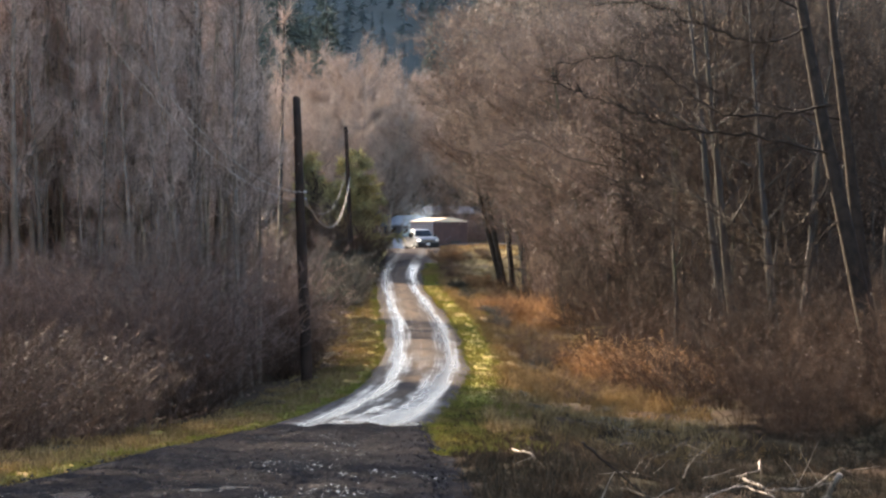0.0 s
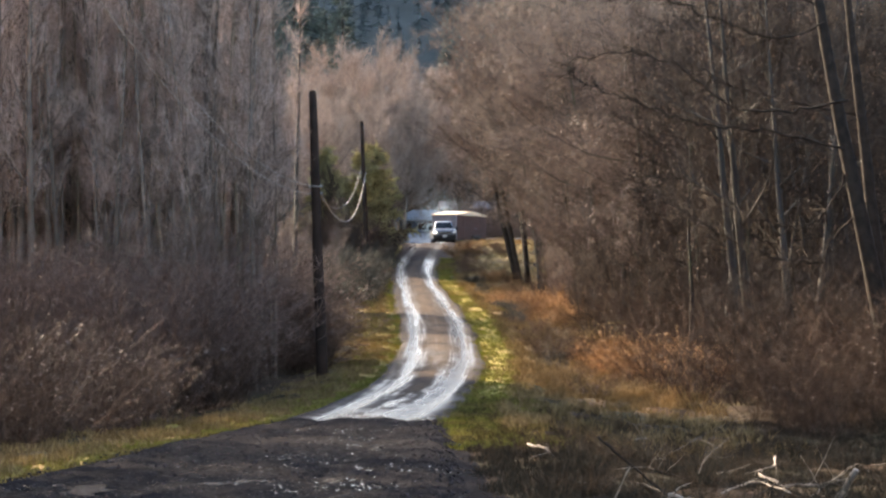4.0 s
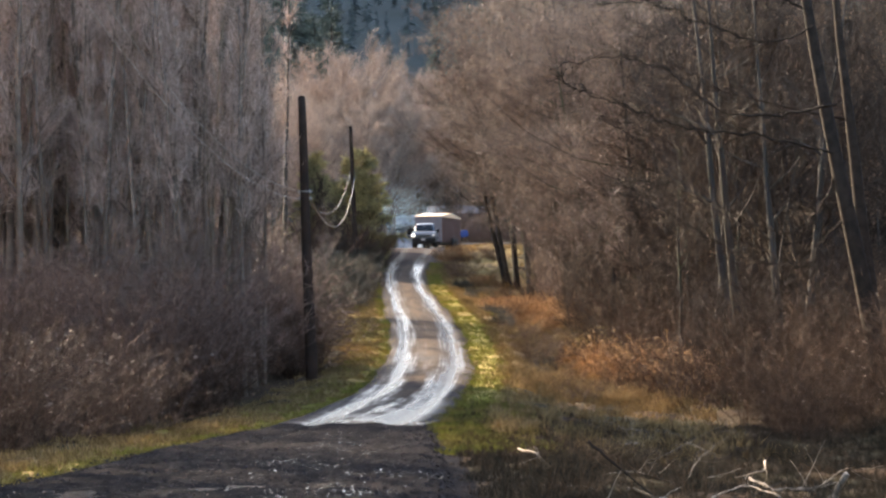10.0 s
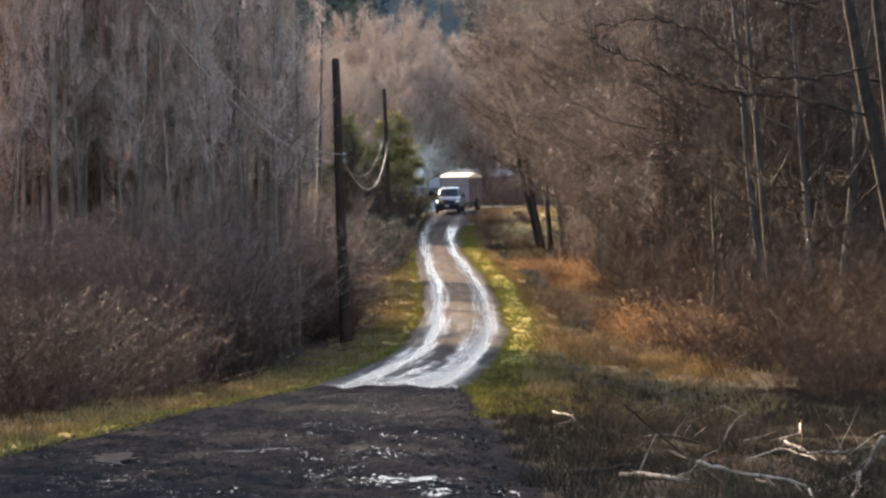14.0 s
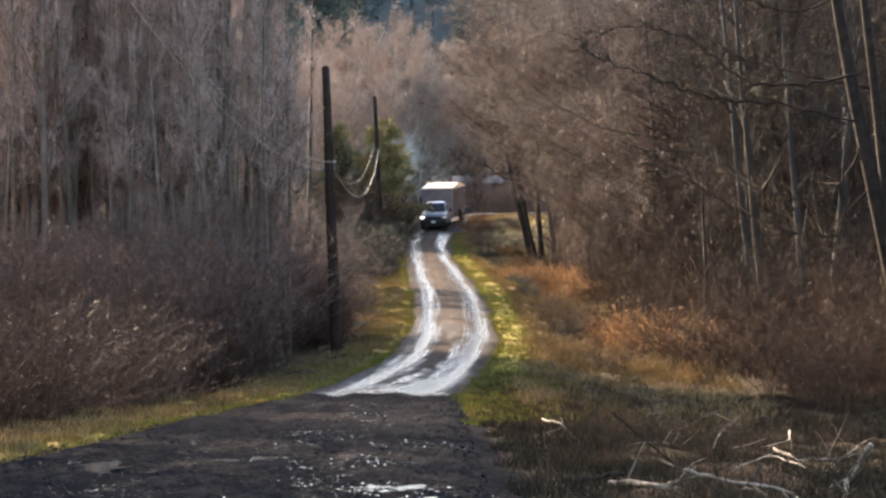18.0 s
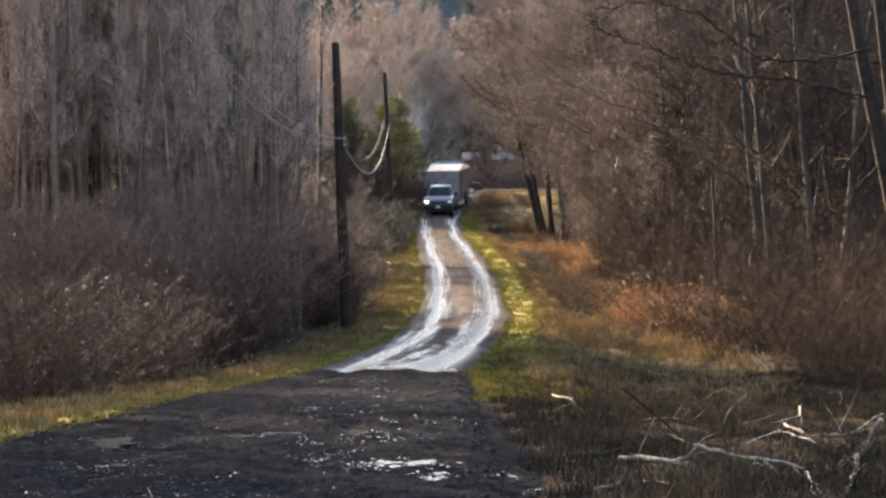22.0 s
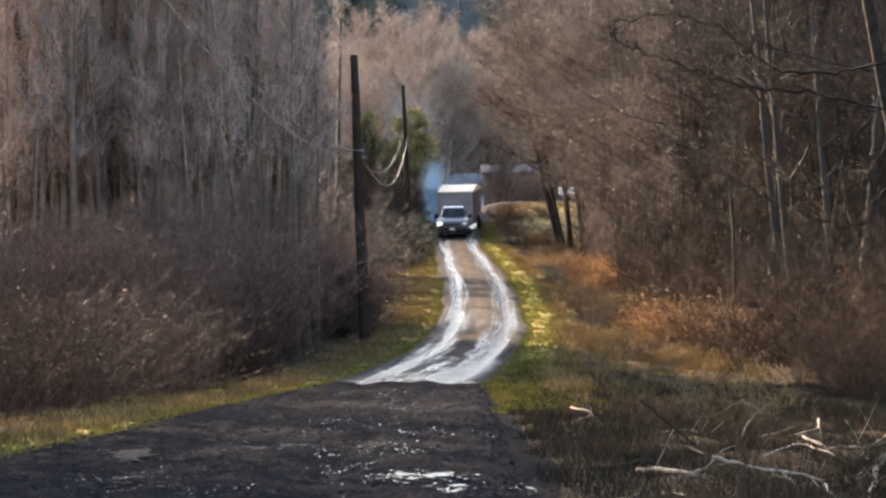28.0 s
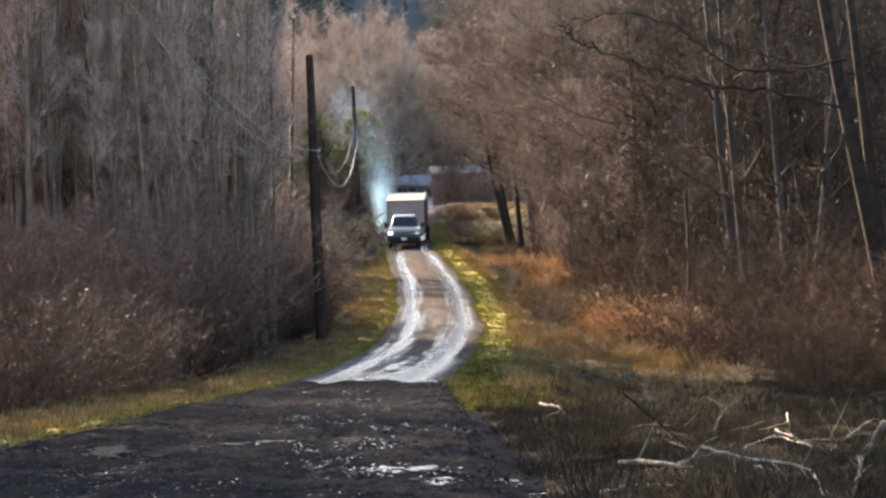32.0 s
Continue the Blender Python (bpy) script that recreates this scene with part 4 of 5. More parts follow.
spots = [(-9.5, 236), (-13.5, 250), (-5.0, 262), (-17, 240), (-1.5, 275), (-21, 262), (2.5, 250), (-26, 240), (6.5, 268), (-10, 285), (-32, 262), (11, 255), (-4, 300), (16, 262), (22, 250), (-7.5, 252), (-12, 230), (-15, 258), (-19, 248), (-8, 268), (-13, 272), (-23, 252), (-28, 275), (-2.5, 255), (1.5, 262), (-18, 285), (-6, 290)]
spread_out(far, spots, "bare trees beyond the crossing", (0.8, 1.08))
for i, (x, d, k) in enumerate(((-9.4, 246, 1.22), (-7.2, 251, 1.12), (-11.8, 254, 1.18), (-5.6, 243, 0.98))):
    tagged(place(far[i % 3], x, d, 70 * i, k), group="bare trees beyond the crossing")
firs = [conifer("hill_fir", "tall fir on the far hill, bluish haze in its colour", 120 + i, rng.uniform(26, 34), 5.0, 1300, NEEDLE) for i in range(3)]
spots = []
for i in range(60):
    d = rng.uniform(300, 560)
    spots.append((((rng.uniform(400, 530) if i % 5 else rng.uniform(530, 590)) - 784) / F * d, d))
spread_out(firs, spots, "firs of the far hill", (0.8, 1.15))
wood = Build()
for i in range(430):
    d = rng.uniform(260, 520)
    px = rng.uniform(-260, 1850)
    if 545 < px < 760:
        continue
    x = (px - 784) / F * d
    h = rng.uniform(24, 36) * (0.75 if d < 320 else 1.0)
    k = 240
    f = rng.random(k) ** 0.8
    az = rng.uniform(0, 6.28, k)
    ln = (1 - f) * h * 0.17 + 0.6
    base = np.array([x, d, float(ground(x, d))])
    p0 = base + np.column_stack([0 * f, 0 * f, (0.06 + 0.93 * f) * h])
    wood.sticks(p0, p0 + np.column_stack([np.cos(az) * ln, np.sin(az) * ln, -0.35 * ln]), 0.05 * ln + 0.06, np.zeros(k), 3)
    wood.sticks(base[None], base[None] + [[0, 0, h]], [h * 0.016], [0.03], 6)
tagged(part("far_woods", wood, NEEDLE, None, "conifer wood covering the far hill, haze in its colour"), category="woods", kind="stuff")
cedars = [conifer("cedar", "bushy yellow-green cedar beside a pole", 130 + i, 5.6, 1.9, 6500, CEDAR, -0.1, 0.04) for i in range(2)]
spread_out(cedars, [(-6.3, 166), (-8.9, 172), (-5.6, 168)], "cedars beside the lane", (1.15, 1.35))

# ---- shrubs ----
saplings = [bare_tree("alder_sapling", "thin leafless sapling in the undergrowth", 170 + i, rng.uniform(4.5, 6.5), 0.03, 9, 0.08, 1.8, 0.7, 850, 0.65, BARK, TWIG, stems=3, width=0.008, limb_r=0.5) for i in range(4)]
spots = []
while len(spots) < 75:
    d = rng.uniform(62, 112)
    px = rng.uniform(-190, 600)
    x = (px - 784) / F * d
    if (px < 400 or d > 77) and x < lane(d, 2) - lane(d, 3) - 3.0:
        spots.append((x, d))
spread_out(saplings, spots, "saplings under the trees", (0.75, 1.2))
for i in range(34):
    tagged(place(saplings[i % 4], rng.uniform(5.0, 9.5), rng.uniform(124, 150), rng.uniform(0, 360), rng.uniform(0.7, 1.05)), group="saplings under the trees")
saplings = [bare_tree("alder_sapling", "thin leafless sapling in the shade of the wood", 180 + i, rng.uniform(4.0, 6.0), 0.03, 9, 0.08, 1.8, 0.6, 850, 0.65, DARK_BARK, TWIG_SHADED, stems=3, width=0.008, limb_r=0.5) for i in range(2)]
spots = []
while len(spots) < 50:
    d = rng.uniform(82, 150)
    x = (rng.uniform(930, 1650) - 784) / F * d
    if x > lane(d, 2) + lane(d, 3) + 5.0:
        spots.append((x, d))
for i in range(30):
    d = rng.uniform(150, 185)
    spots.append((rng.uniform(-26, -7) if i % 3 else rng.uniform(9, 22), d))
for i in range(14):
    spots.append((rng.uniform(-1, 12), rng.uniform(210.5, 222)))
spread_out(saplings, spots, "saplings under the trees", (0.75, 1.2))

thicket = [shrub("bramble_thicket", "leafless red-brown cane thicket", 140 + i, rng.uniform(2.0, 2.9), 1.3, 60, 750, CANE, 90, CATKIN, arch=-0.5) for i in range(4)]
spots = []
while len(spots) < 75:
    d = rng.uniform(47, 84)
    px = rng.uniform(-160, 560)
    x = (px - 784) / F * d
    if px > 375 and d < 76 or px > 515:
        continue
    if x < lane(d, 2) - lane(d, 3) - 2.0 - rng.random():
        spots.append((x, d))
while len(spots) < 120:
    d = rng.uniform(62, 82)
    px = rng.uniform(230, 515)
    if px > 375 and d < 76:
        continue
    x = (px - 784) / F * d
    if x < lane(d, 2) - lane(d, 3) - 2.0:
        spots.append((x, d))
while len(spots) < 135:
    d = rng.uniform(82, 108)
    x = lane(d, 2) - lane(d, 3) - 4.1 - rng.random() * 3
    spots.append((x, d))
for i in range(9):
    d = rng.uniform(40, 48)
    spots.append(((rng.uniform(-120, 70) - 784) / F * d, d))
for i in range(16):
    d = rng.uniform(76.5, 81)
    spots.append(((rng.uniform(390, 475) - 784) / F * d, d))
spread_out(thicket, spots, "cane thickets along the lane", (0.75, 1.15))
rust = [shrub("bramble_thicket", "tangled rust-brown bramble canes darkened for shade", 240 + i, rng.uniform(2.2, 3.3), 1.4, 60, 850, RUST_CANE, 20, CATKIN, arch=-0.5) for i in range(4)]
spots = []
while len(spots) < 85:
    d = rng.uniform(63, 100)
    px = rng.uniform(1030, 1690)
    x = (px - 784) / F * d
    if x > lane(d, 2) + lane(d, 3) + 4.8 + 1.2 * rng.random():
        spots.append((x, d))
spread_out(rust, spots, "brambles along the right-hand wood", (0.5, 1.3))
for i in range(20):
    d = rng.uniform(53, 64)
    tagged(place(rust[i % 4], (rng.uniform(1330, 1700) - 784) / F * d, d, rng.uniform(0, 360), rng.uniform(0.55, 1.1)), group="brambles along the right-hand wood")
for i in range(14):
    tagged(place(rust[i % 4], 4.4 + 0.4 * i + rng.normal(0, 0.3), rng.uniform(119, 136), rng.uniform(0, 360), rng.uniform(0.6, 0.95)), group="brambles along the right-hand wood")
for i in range(20):
    d = rng.uniform(74, 116)
    tagged(place(rust[i % 4], float(lane(d, 2) + lane(d, 3)) + rng.uniform(2.0, 6.0), d, rng.uniform(0, 360), rng.uniform(0.22, 0.5)), group="low brush in the ditch")
for i in range(26):
    d = rng.uniform(66, 104)
    tagged(place(rust[i % 4], float(lane(d, 2) + lane(d, 3)) + rng.uniform(1.5, 5.0), d, rng.uniform(0, 360), rng.uniform(0.14, 0.32)), group="low brush in the ditch")
for i in range(26):
    d = rng.uniform(147, 174)
    tagged(place(thicket[i % 4], rng.uniform(-0.3, 3.0), d, rng.uniform(0, 360), rng.uniform(0.28, 0.45)), group="low brush on the bank")
tall = [shrub("willow_thicket", "tall leafless grey-brown willow brush", 145 + i, rng.uniform(4.0, 4.8), 1.7, 60, 1300, TWIG_BRUSH, arch=-0.35, width=0.009) for i in range(3)]
spots = []
while len(spots) < 60:
    d = rng.uniform(59, 80)
    px = rng.uniform(-180, 540)
    x = (px - 784) / F * d
    if x < lane(d, 2) - lane(d, 3) - 2.9 and (px < 325 or d > 77):
        spots.append((x, d))
for i in range(11):
    d = rng.uniform(77, 81)
    spots.append(((rng.uniform(360, 435) - 784) / F * d, d))
spread_out(tall, spots, "willow brush under the left-hand wood", (0.75, 1.15))
for i in range(16):
    tagged(place(tall[i % 3], -0.9 + 0.5 * i + rng.normal(0, 0.2), rng.uniform(211, 219), rng.uniform(0, 360), rng.uniform(0.5, 0.8)), group="willow brush beyond the crossing")
for i in range(10):
    tagged(place(rust[i % 4], -5.0 - 0.5 * i, rng.uniform(159, 162), rng.uniform(0, 360), rng.uniform(1.0, 1.2) if i < 2 else rng.uniform(1.25, 1.55)), group="brambles beside the pole")
bushes = [shrub("evergreen_bush", "dark evergreen bramble mound beside the lane", 150 + i, 1.8, 1.6, 60, 1300, BUSH_LEAF, 2600, BUSH_LEAF, width=0.012) for i in range(2)]
# Those nearer than y 135 stand in for shade on the brush.
spread_out(bushes, [(-5.0, 120), (-5.6, 116), (-5.2, 125), (-6.2, 123), (-5.4, 130), (-6.6, 128), (-5.9, 134), (-5.4, 138), (-6.8, 135), (-5.2, 145), (-6.4, 143), (-5.3, 152), (-6.3, 150), (-5.6, 158), (-7.2, 156), (-8, 142), (-8.4, 150), (-5.8, 165), (-5.5, 172), (-7, 172)], "dark bushes beside the lane", (0.85, 1.2))
ferns = [shrub("dead_bracken_clump", "dead orange bracken lit by the sun", 160 + i, 1.2, 1.0, 60, 1300, BRACKEN, 900, BRACKEN, width=0.014) for i in range(2)]
spread_out(ferns, [(2.4, 119), (3.0, 121), (2.9, 116), (3.5, 123), (3.6, 118), (4.4, 120), (5.0, 116), (4.2, 113), (4.4, 126), (2.2, 150), (2.6, 143), (0.4, 165)], "dead bracken at the ditch", (0.7, 1.1))
# Clumps from y 74 to 86 stand in for sunlit rust canes.
for i, (x, d, k) in enumerate(((2.6, 118, 1.1), (3.2, 120, 1.3), (3.8, 117, 1.3), (4.6, 119, 1.5), (4.2, 117, 1.1), (5.4, 80, 1.0), (6.0, 83, 1.5), (6.3, 78, 1.5), (6.6, 74, 1.4), (5.6, 86, 1.3), (3.6, 124, 1.2), (4.3, 122, 1.5))):
    tagged(place(ferns[i % 2], x, d, 77 * i, k), group="dead bracken at the ditch")

# Small dark bushes stand in for shadow patches in the ditch.
for i in range(16):
    d = 66 + 2.5 * i
    tagged(place(bushes[i % 2], float(lane(d, 2) + lane(d, 3)) + rng.uniform(1.6, 4.4), d, rng.uniform(0, 360), rng.uniform(0.14, 0.28)), group="low dark growth in the ditch")
# A row of them stands in for the ditch's shadow.
for i in range(13):
    d = 104 + 3.6 * i
    tagged(place(bushes[i % 2], float(lane(d, 2) + lane(d, 3)) + 2.1 + rng.normal(0, 0.25), d, rng.uniform(0, 360), rng.uniform(0.28, 0.42)), group="low dark growth in the ditch")
clumps = [shrub("dry_grass_clump", "tall dry straw-coloured stalks in the ditch", 190 + i, 0.75, 0.7, 55, 260, STRAW, width=0.006, arch=-0.3) for i in range(2)]
spots = []
while len(spots) < 46:
    d = rng.uniform(66, 135)
    spots.append((lane(d, 2) + lane(d, 3) + rng.uniform(1.6, 6.0), d))
spread_out(clumps, spots, "dry stalks in the ditch", (0.6, 1.2))

# Red-brown reeds in the sunlit straw.
reeds = [shrub("reed_clump", "upright red-brown dead reeds in the straw", 350 + i, 1.0, 0.35, 26, 40, RUST_CANE, width=0.006, arch=-0.1) for i in range(2)]
spread_out(reeds, [(3.2, 68.5), (3.5, 69), (3.7, 68), (4.0, 69.5), (3.4, 71), (4.4, 71), (2.9, 70), (4.7, 73)], "reeds in the ditch", (0.7, 1.1))

# Thin dark saplings standing through the brambles.
for i in range(34):
    d = rng.uniform(66, 92)
    x = (rng.uniform(1230, 1640) - 784) / F * d
    tagged(place(saplings[i % 2], x, d, rng.uniform(0, 360), rng.uniform(0.6, 1.0)), group="saplings under the trees")

# Low tangled weeds round the fallen branches.
weed_kinds = [shrub("weed_clump", "low tangle of dead brown weed stems", 340 + i, rng.uniform(0.24, 0.36), 0.5, 34, 260, DRY_WEED if i % 2 else WEED, width=0.004, arch=-1.2) for i in range(4)]
spots = []
while len(spots) < 170:
    d = rng.uniform(14, 19) if len(spots) < 26 else rng.uniform(18, 60)
    x = float(lane(d, 2) + lane(d, 3)) + 0.9 + rng.random() * (0.19 * d + 2.0)
    spots.append((x, d))
spread_out(weed_kinds, spots, "weeds round the fallen branches", (0.5, 1.3))

# ---- grass ----
def grass(name, label, count, zone, height, mat, seed, width=0.011, tuft=6):
    r = np.random.default_rng(seed)
    pts = np.array([p for p in zone(r, count)])
    p = np.repeat(pts, tuft, 0) + np.concatenate([r.normal(0, 0.05, (len(pts) * tuft, 2))], 1)
    z = ground(p[:, 0], p[:, 1]) + 0.03
    p0 = np.column_stack([p, z])
    h = height * r.uniform(0.4, 1.1, len(p)) * np.repeat(r.uniform(0.5, 1.2, len(pts)), tuft)
    p1 = p0 + np.column_stack([r.normal(0, 0.4, len(p)) * h, r.normal(0, 0.4, len(p)) * h, h])
    b = Build()
    b.sticks(p0, p1, np.full(len(p), width), np.zeros(len(p)))
    return tagged(part(name, b, mat, None, label), category="grass", kind="stuff")


def verge(side, y0, y1, w0, w1):
    def zone(r, count):
        y = r.uniform(y0, y1, count)
        s = w0 + (w1 - w0) * r.random(count) ** 1.4
        return np.column_stack([lane(y, 2) + side * (lane(y, 3) + s + 0.15 * np.sin(y * 1.7)), y])
    return zone


grass("verge_grass", "short bright green grass on the verge", 8500, verge(-1, 52, 165, -0.1, 1.3), 0.09, GRASS, 1)
grass("verge_grass", "short worn grass on the verge", 1500, verge(-1, 20, 52, -0.1, 1.2), 0.10, GRASS, 9)
grass("verge_grass", "short bright green grass on the verge", 6500, verge(1, 46, 165, -0.1, 1.3), 0.11, GRASS, 2)
grass("patch_grass", "bright green grass in a sunlit hollow", 2600, lambda r, n: np.column_stack([r.normal(2.9, 0.7, n), r.uniform(112, 129, n)]), 0.16, GRASS, 12)
grass("straw_grass", "dense pale straw in the sunlit ditch", 5200, lambda r, n: np.column_stack([r.normal(3.7, 0.8, n), r.uniform(68, 78, n)]), 0.3, STRAW, 13)
grass("verge_grass", "short green grass at the bend", 1500, verge(1, 36, 62, 0.0, 1.9), 0.12, GRASS, 14)
grass("straw_grass", "long dry straw-coloured grass", 6500, verge(-1, 18, 140, 0.5, 2.4), 0.16, STRAW, 3)
grass("straw_grass", "long dry straw-coloured grass in the ditch", 8000, verge(1, 44, 186, 1.1, 6.5), 0.28, STRAW, 4)
grass("lawn_grass", "short sunlit grass by the crossing", 6000, lambda r, n: np.column_stack([r.uniform(-0.2, 7, n), r.uniform(172, 199, n)]), 0.12, STRAW, 5)
grass("weeds", "dark tangled weeds around fallen sticks", 9000, verge(1, 14, 60, 0.3, 9.0), 0.13, WEED, 6, 0.005)
grass("weeds", "pale dry weeds among fallen sticks", 3500, verge(1, 14, 62, 0.3, 9.5), 0.15, DRY_WEED, 8, 0.005)

def litter(name, label, count, zone, mat, seed, lift=0.02):
    r = np.random.default_rng(seed)
    p = zone(r, count)
    b = Build()
    b.specks(np.column_stack([p, ground(p[:, 0], p[:, 1]) + lift + 0.03 * r.random(count)]), r.uniform(0.008, 0.026, count), r, 0.4)
    return tagged(part(name, b, mat, None, label), category="leaves", kind="stuff")


litter("fallen_leaves", "brown fallen leaves among the weeds", 9000, verge(1, 14, 60, 0.1, 10.0), DRY_WEED, 21)
litter("fallen_leaves", "dark rotting leaves among the weeds", 14000, verge(1, 14, 60, 0.1, 10.0), WEED, 22)
litter("fallen_leaves", "pale dead leaves along the ditch", 3500, verge(1, 62, 175, 1.5, 7.0), STRAW, 23, 0.06)
litter("fallen_leaves", "pale dead leaves on the left verge", 5000, verge(-1, 24, 110, 0.4, 3.0), STRAW, 24, 0.05)

# stones on the near gravel
r_ = np.random.default_rng(11)
n_ = 20000
yy = 15 + 35 * r_.random(n_) ** 1.6
xx = lane(yy, 2) + r_.uniform(-1, 1, n_) * (lane(yy, 3) - 0.05)
b_ = Build()
sunk = 0.05 * np.exp(-((np.abs(xx - lane(yy, 2)) - 0.82) / 0.25) ** 2)
b_.specks(np.column_stack([xx, yy, lane(yy, 1) + 0.012 - sunk + clods(xx, yy)]), 0.007 + 0.026 * r_.random(n_) ** 4, r_, 0.7)
big = r_.integers(0, n_, 70)
b_.specks(np.column_stack([xx, yy, lane(yy, 1) + 0.005])[big] + r_.normal(0, 0.02, (70, 3)) * [1, 1, 0], r_.uniform(0.012, 0.026, 70), r_, 0.6)
tagged(part("gravel", b_, STONE, None, "wet dark gravel stones and clods"), category="gravel", kind="stuff")


def road_top(x, y):
    """Height of the near lane's mean surface, with its ruts and falling edges."""
    off = abs(x - float(lane(y, 2)))
    return float(lane(y, 1)) + 0.012 - 0.05 * math.exp(-((off - 0.82) / 0.25) ** 2) - 0.10 * float(ease(off / (float(lane(y, 3)) + 0.25), 0.75, 1.0))


def puddle(x, y, w, d, seed, lift):
    g = np.random.default_rng(seed)
    n = 28
    a = np.arange(n) * 2 * np.pi / n
    r = 1 + 0.22 * np.sin(2 * a + g.uniform(0, 6)) + 0.16 * np.sin(5 * a + g.uniform(0, 6)) + g.normal(0, 0.2, n)
    bm = bmesh.new()
    bm.faces.new([bm.verts.new((math.cos(t) * k * w, math.sin(t) * k * d, 0)) for t, k in zip(a, r)])
    ob = part("puddle", bm, PUDDLE, None, "shallow rain puddle on the dark gravel")
    ob.matrix_basis = pose(x, y, road_top(x, y) + lift)
    return tagged(ob, category="puddle", group="puddles on the lane")


w_ = np.random.default_rng(31)
for i, (x, y, w, d) in enumerate(((-0.72, 20.4, 0.34, 0.4), (-0.45, 19.3, 0.2, 0.2), (0.13, 19.9, 0.09, 0.25), (0.28, 18.9, 0.10, 0.2), (-0.80, 50.0, 0.27, 0.55), (-3.65, 24.0, 0.36, 0.4), (-2.2, 24.9, 0.3, 0.4), (-3.2, 21.2, 0.3, 0.3))):
    puddle(x, y, w, d, 400 + i, (0.012 if i == 4 else 0.003 if i == 0 else -0.004) + 0.0004 * i)

# thin films of rainwater in the wheel tracks, broken by the stones
film_ = Build()
pools = [(-3.65, 24.0, 0.4, 0.5, 260), (-3.2, 21.2, 0.4, 0.4, 200), (-2.2, 24.9, 0.45, 0.5, 260), (-1.6, 22.0, 0.3, 0.4, 160), (-0.75, 20.3, 0.28, 0.35, 420), (-0.95, 24.2, 0.35, 0.5, 200), (-2.6, 19.6, 0.3, 0.3, 160), (-3.0, 29.0, 0.4, 0.8, 180), (-1.6, 31.5, 0.5, 0.9, 200), (-0.6, 28.0, 0.3, 0.7, 120), (0.15, 19.9, 0.08, 0.3, 90)]
for i in range(75):
    y = w_.uniform(17, 49)
    pools.append((float(lane(y, 2)) + w_.choice([-1.5, -0.85, 0.15, 0.9]) + w_.normal(0, 0.25), y, 0.14, 0.35, int(w_.integers(14, 50))))
for cx, y, sx, sy, n in pools:
    for j in range(n * 2 // 3):
        fx, fy = cx + w_.normal(0, sx), y + w_.normal(0, sy)
        a = np.arange(7) * 2 * np.pi / 7
        r = (0.004 + 0.011 * w_.random() ** 2) * (1 + w_.normal(0, 0.3, 7))
        z = road_top(fx, fy) + 0.005 + float(clods(fx, fy)) * float(ease(fy, 8.2, 12)) + 0.0001 * (j % 30)
        tip = w_.normal(0, 0.035, 2)
        film_.add(np.column_stack([fx + np.cos(a) * r, fy + np.sin(a) * r * 2.6, z + r * (np.cos(a) * tip[0] + 2.6 * np.sin(a) * (tip[1] + 0.015))]), np.array([[0, k, k + 1] for k in range(1, 6)]))
tagged(part("water_film", film_, PUDDLE, None, "broken films of rainwater between the stones"), category="puddle", kind="stuff")

# ---- poles and wires ----
def utility_pole(x, y, height, lean, arms):
    root = new("utility_pole")
    b = Build()
    k = np.linspace(0, 1, 9)
    b.tube(np.column_stack([k * 0 + 0.01 * np.sin(k * 9), 0 * k, -0.4 + k * (height + 0.4)]), 0.182 - 0.07 * k, 12)
    part("shaft", b, POLE_WOOD, root, smooth=True)
    for z in arms:
        c = part("insulator_clamp", disc(0.05, -0.2, 0.2, 0, z, 10, 0.01), CABLE, root, "grey metal clamp", True)
    cap = Build()
    cap.tube(np.array([[0, 0, height - 0.02], [0, 0, height + 0.05]]), [0.11, 0.07], 10)
    part("cap", cap, POLE_WOOD, root)
    root.matrix_basis = pose(x, y, float(ground(x, y)), 0, lean, 0)
    return tagged(root, "dark weathered wooden utility pole beside the lane", "utility pole", "utility poles")


P1 = utility_pole(-3.95, 72, 8.35, -1.5, (5.45, 5.65))
P2 = utility_pole(-5.72, 157, 9.2, -1.9, (6.0, 6.3))
P3 = utility_pole(-6.6, 28, 11.4, -0.5, (10.1, 10.3))


def wire(a, b, sag, r=0.008):
    t = np.linspace(0, 1, 40)[:, None]
    p = np.array(a) * (1 - t) + np.array(b) * t - np.array([0, 0, 1]) * sag * 4 * t * (1 - t)
    w = Build()
    w.tube(p, r, 5)
    return tagged(part("overhead_wire", w, CABLE, None, "thin grey overhead wire sagging between poles", True), category="wire", group="overhead wires")


def on_pole(p, z, side=0.16):
    return p.matrix_basis @ Vector((side, 0, z))


for z1, side, sag in ((5.45, -0.14, 1.6), (5.65, 0.14, 1.75)):
    wire(on_pole(P3, z1 + 4.65, side), on_pole(P1, z1, side), sag)
for z1, z2, side, sag, r in ((5.45, 6.0, 0.14, 1.75, 0.016), (5.65, 6.3, -0.14, 1.4, 0.010)):
    wire(on_pole(P1, z1, side), on_pole(P2, z2, side), sag, r)


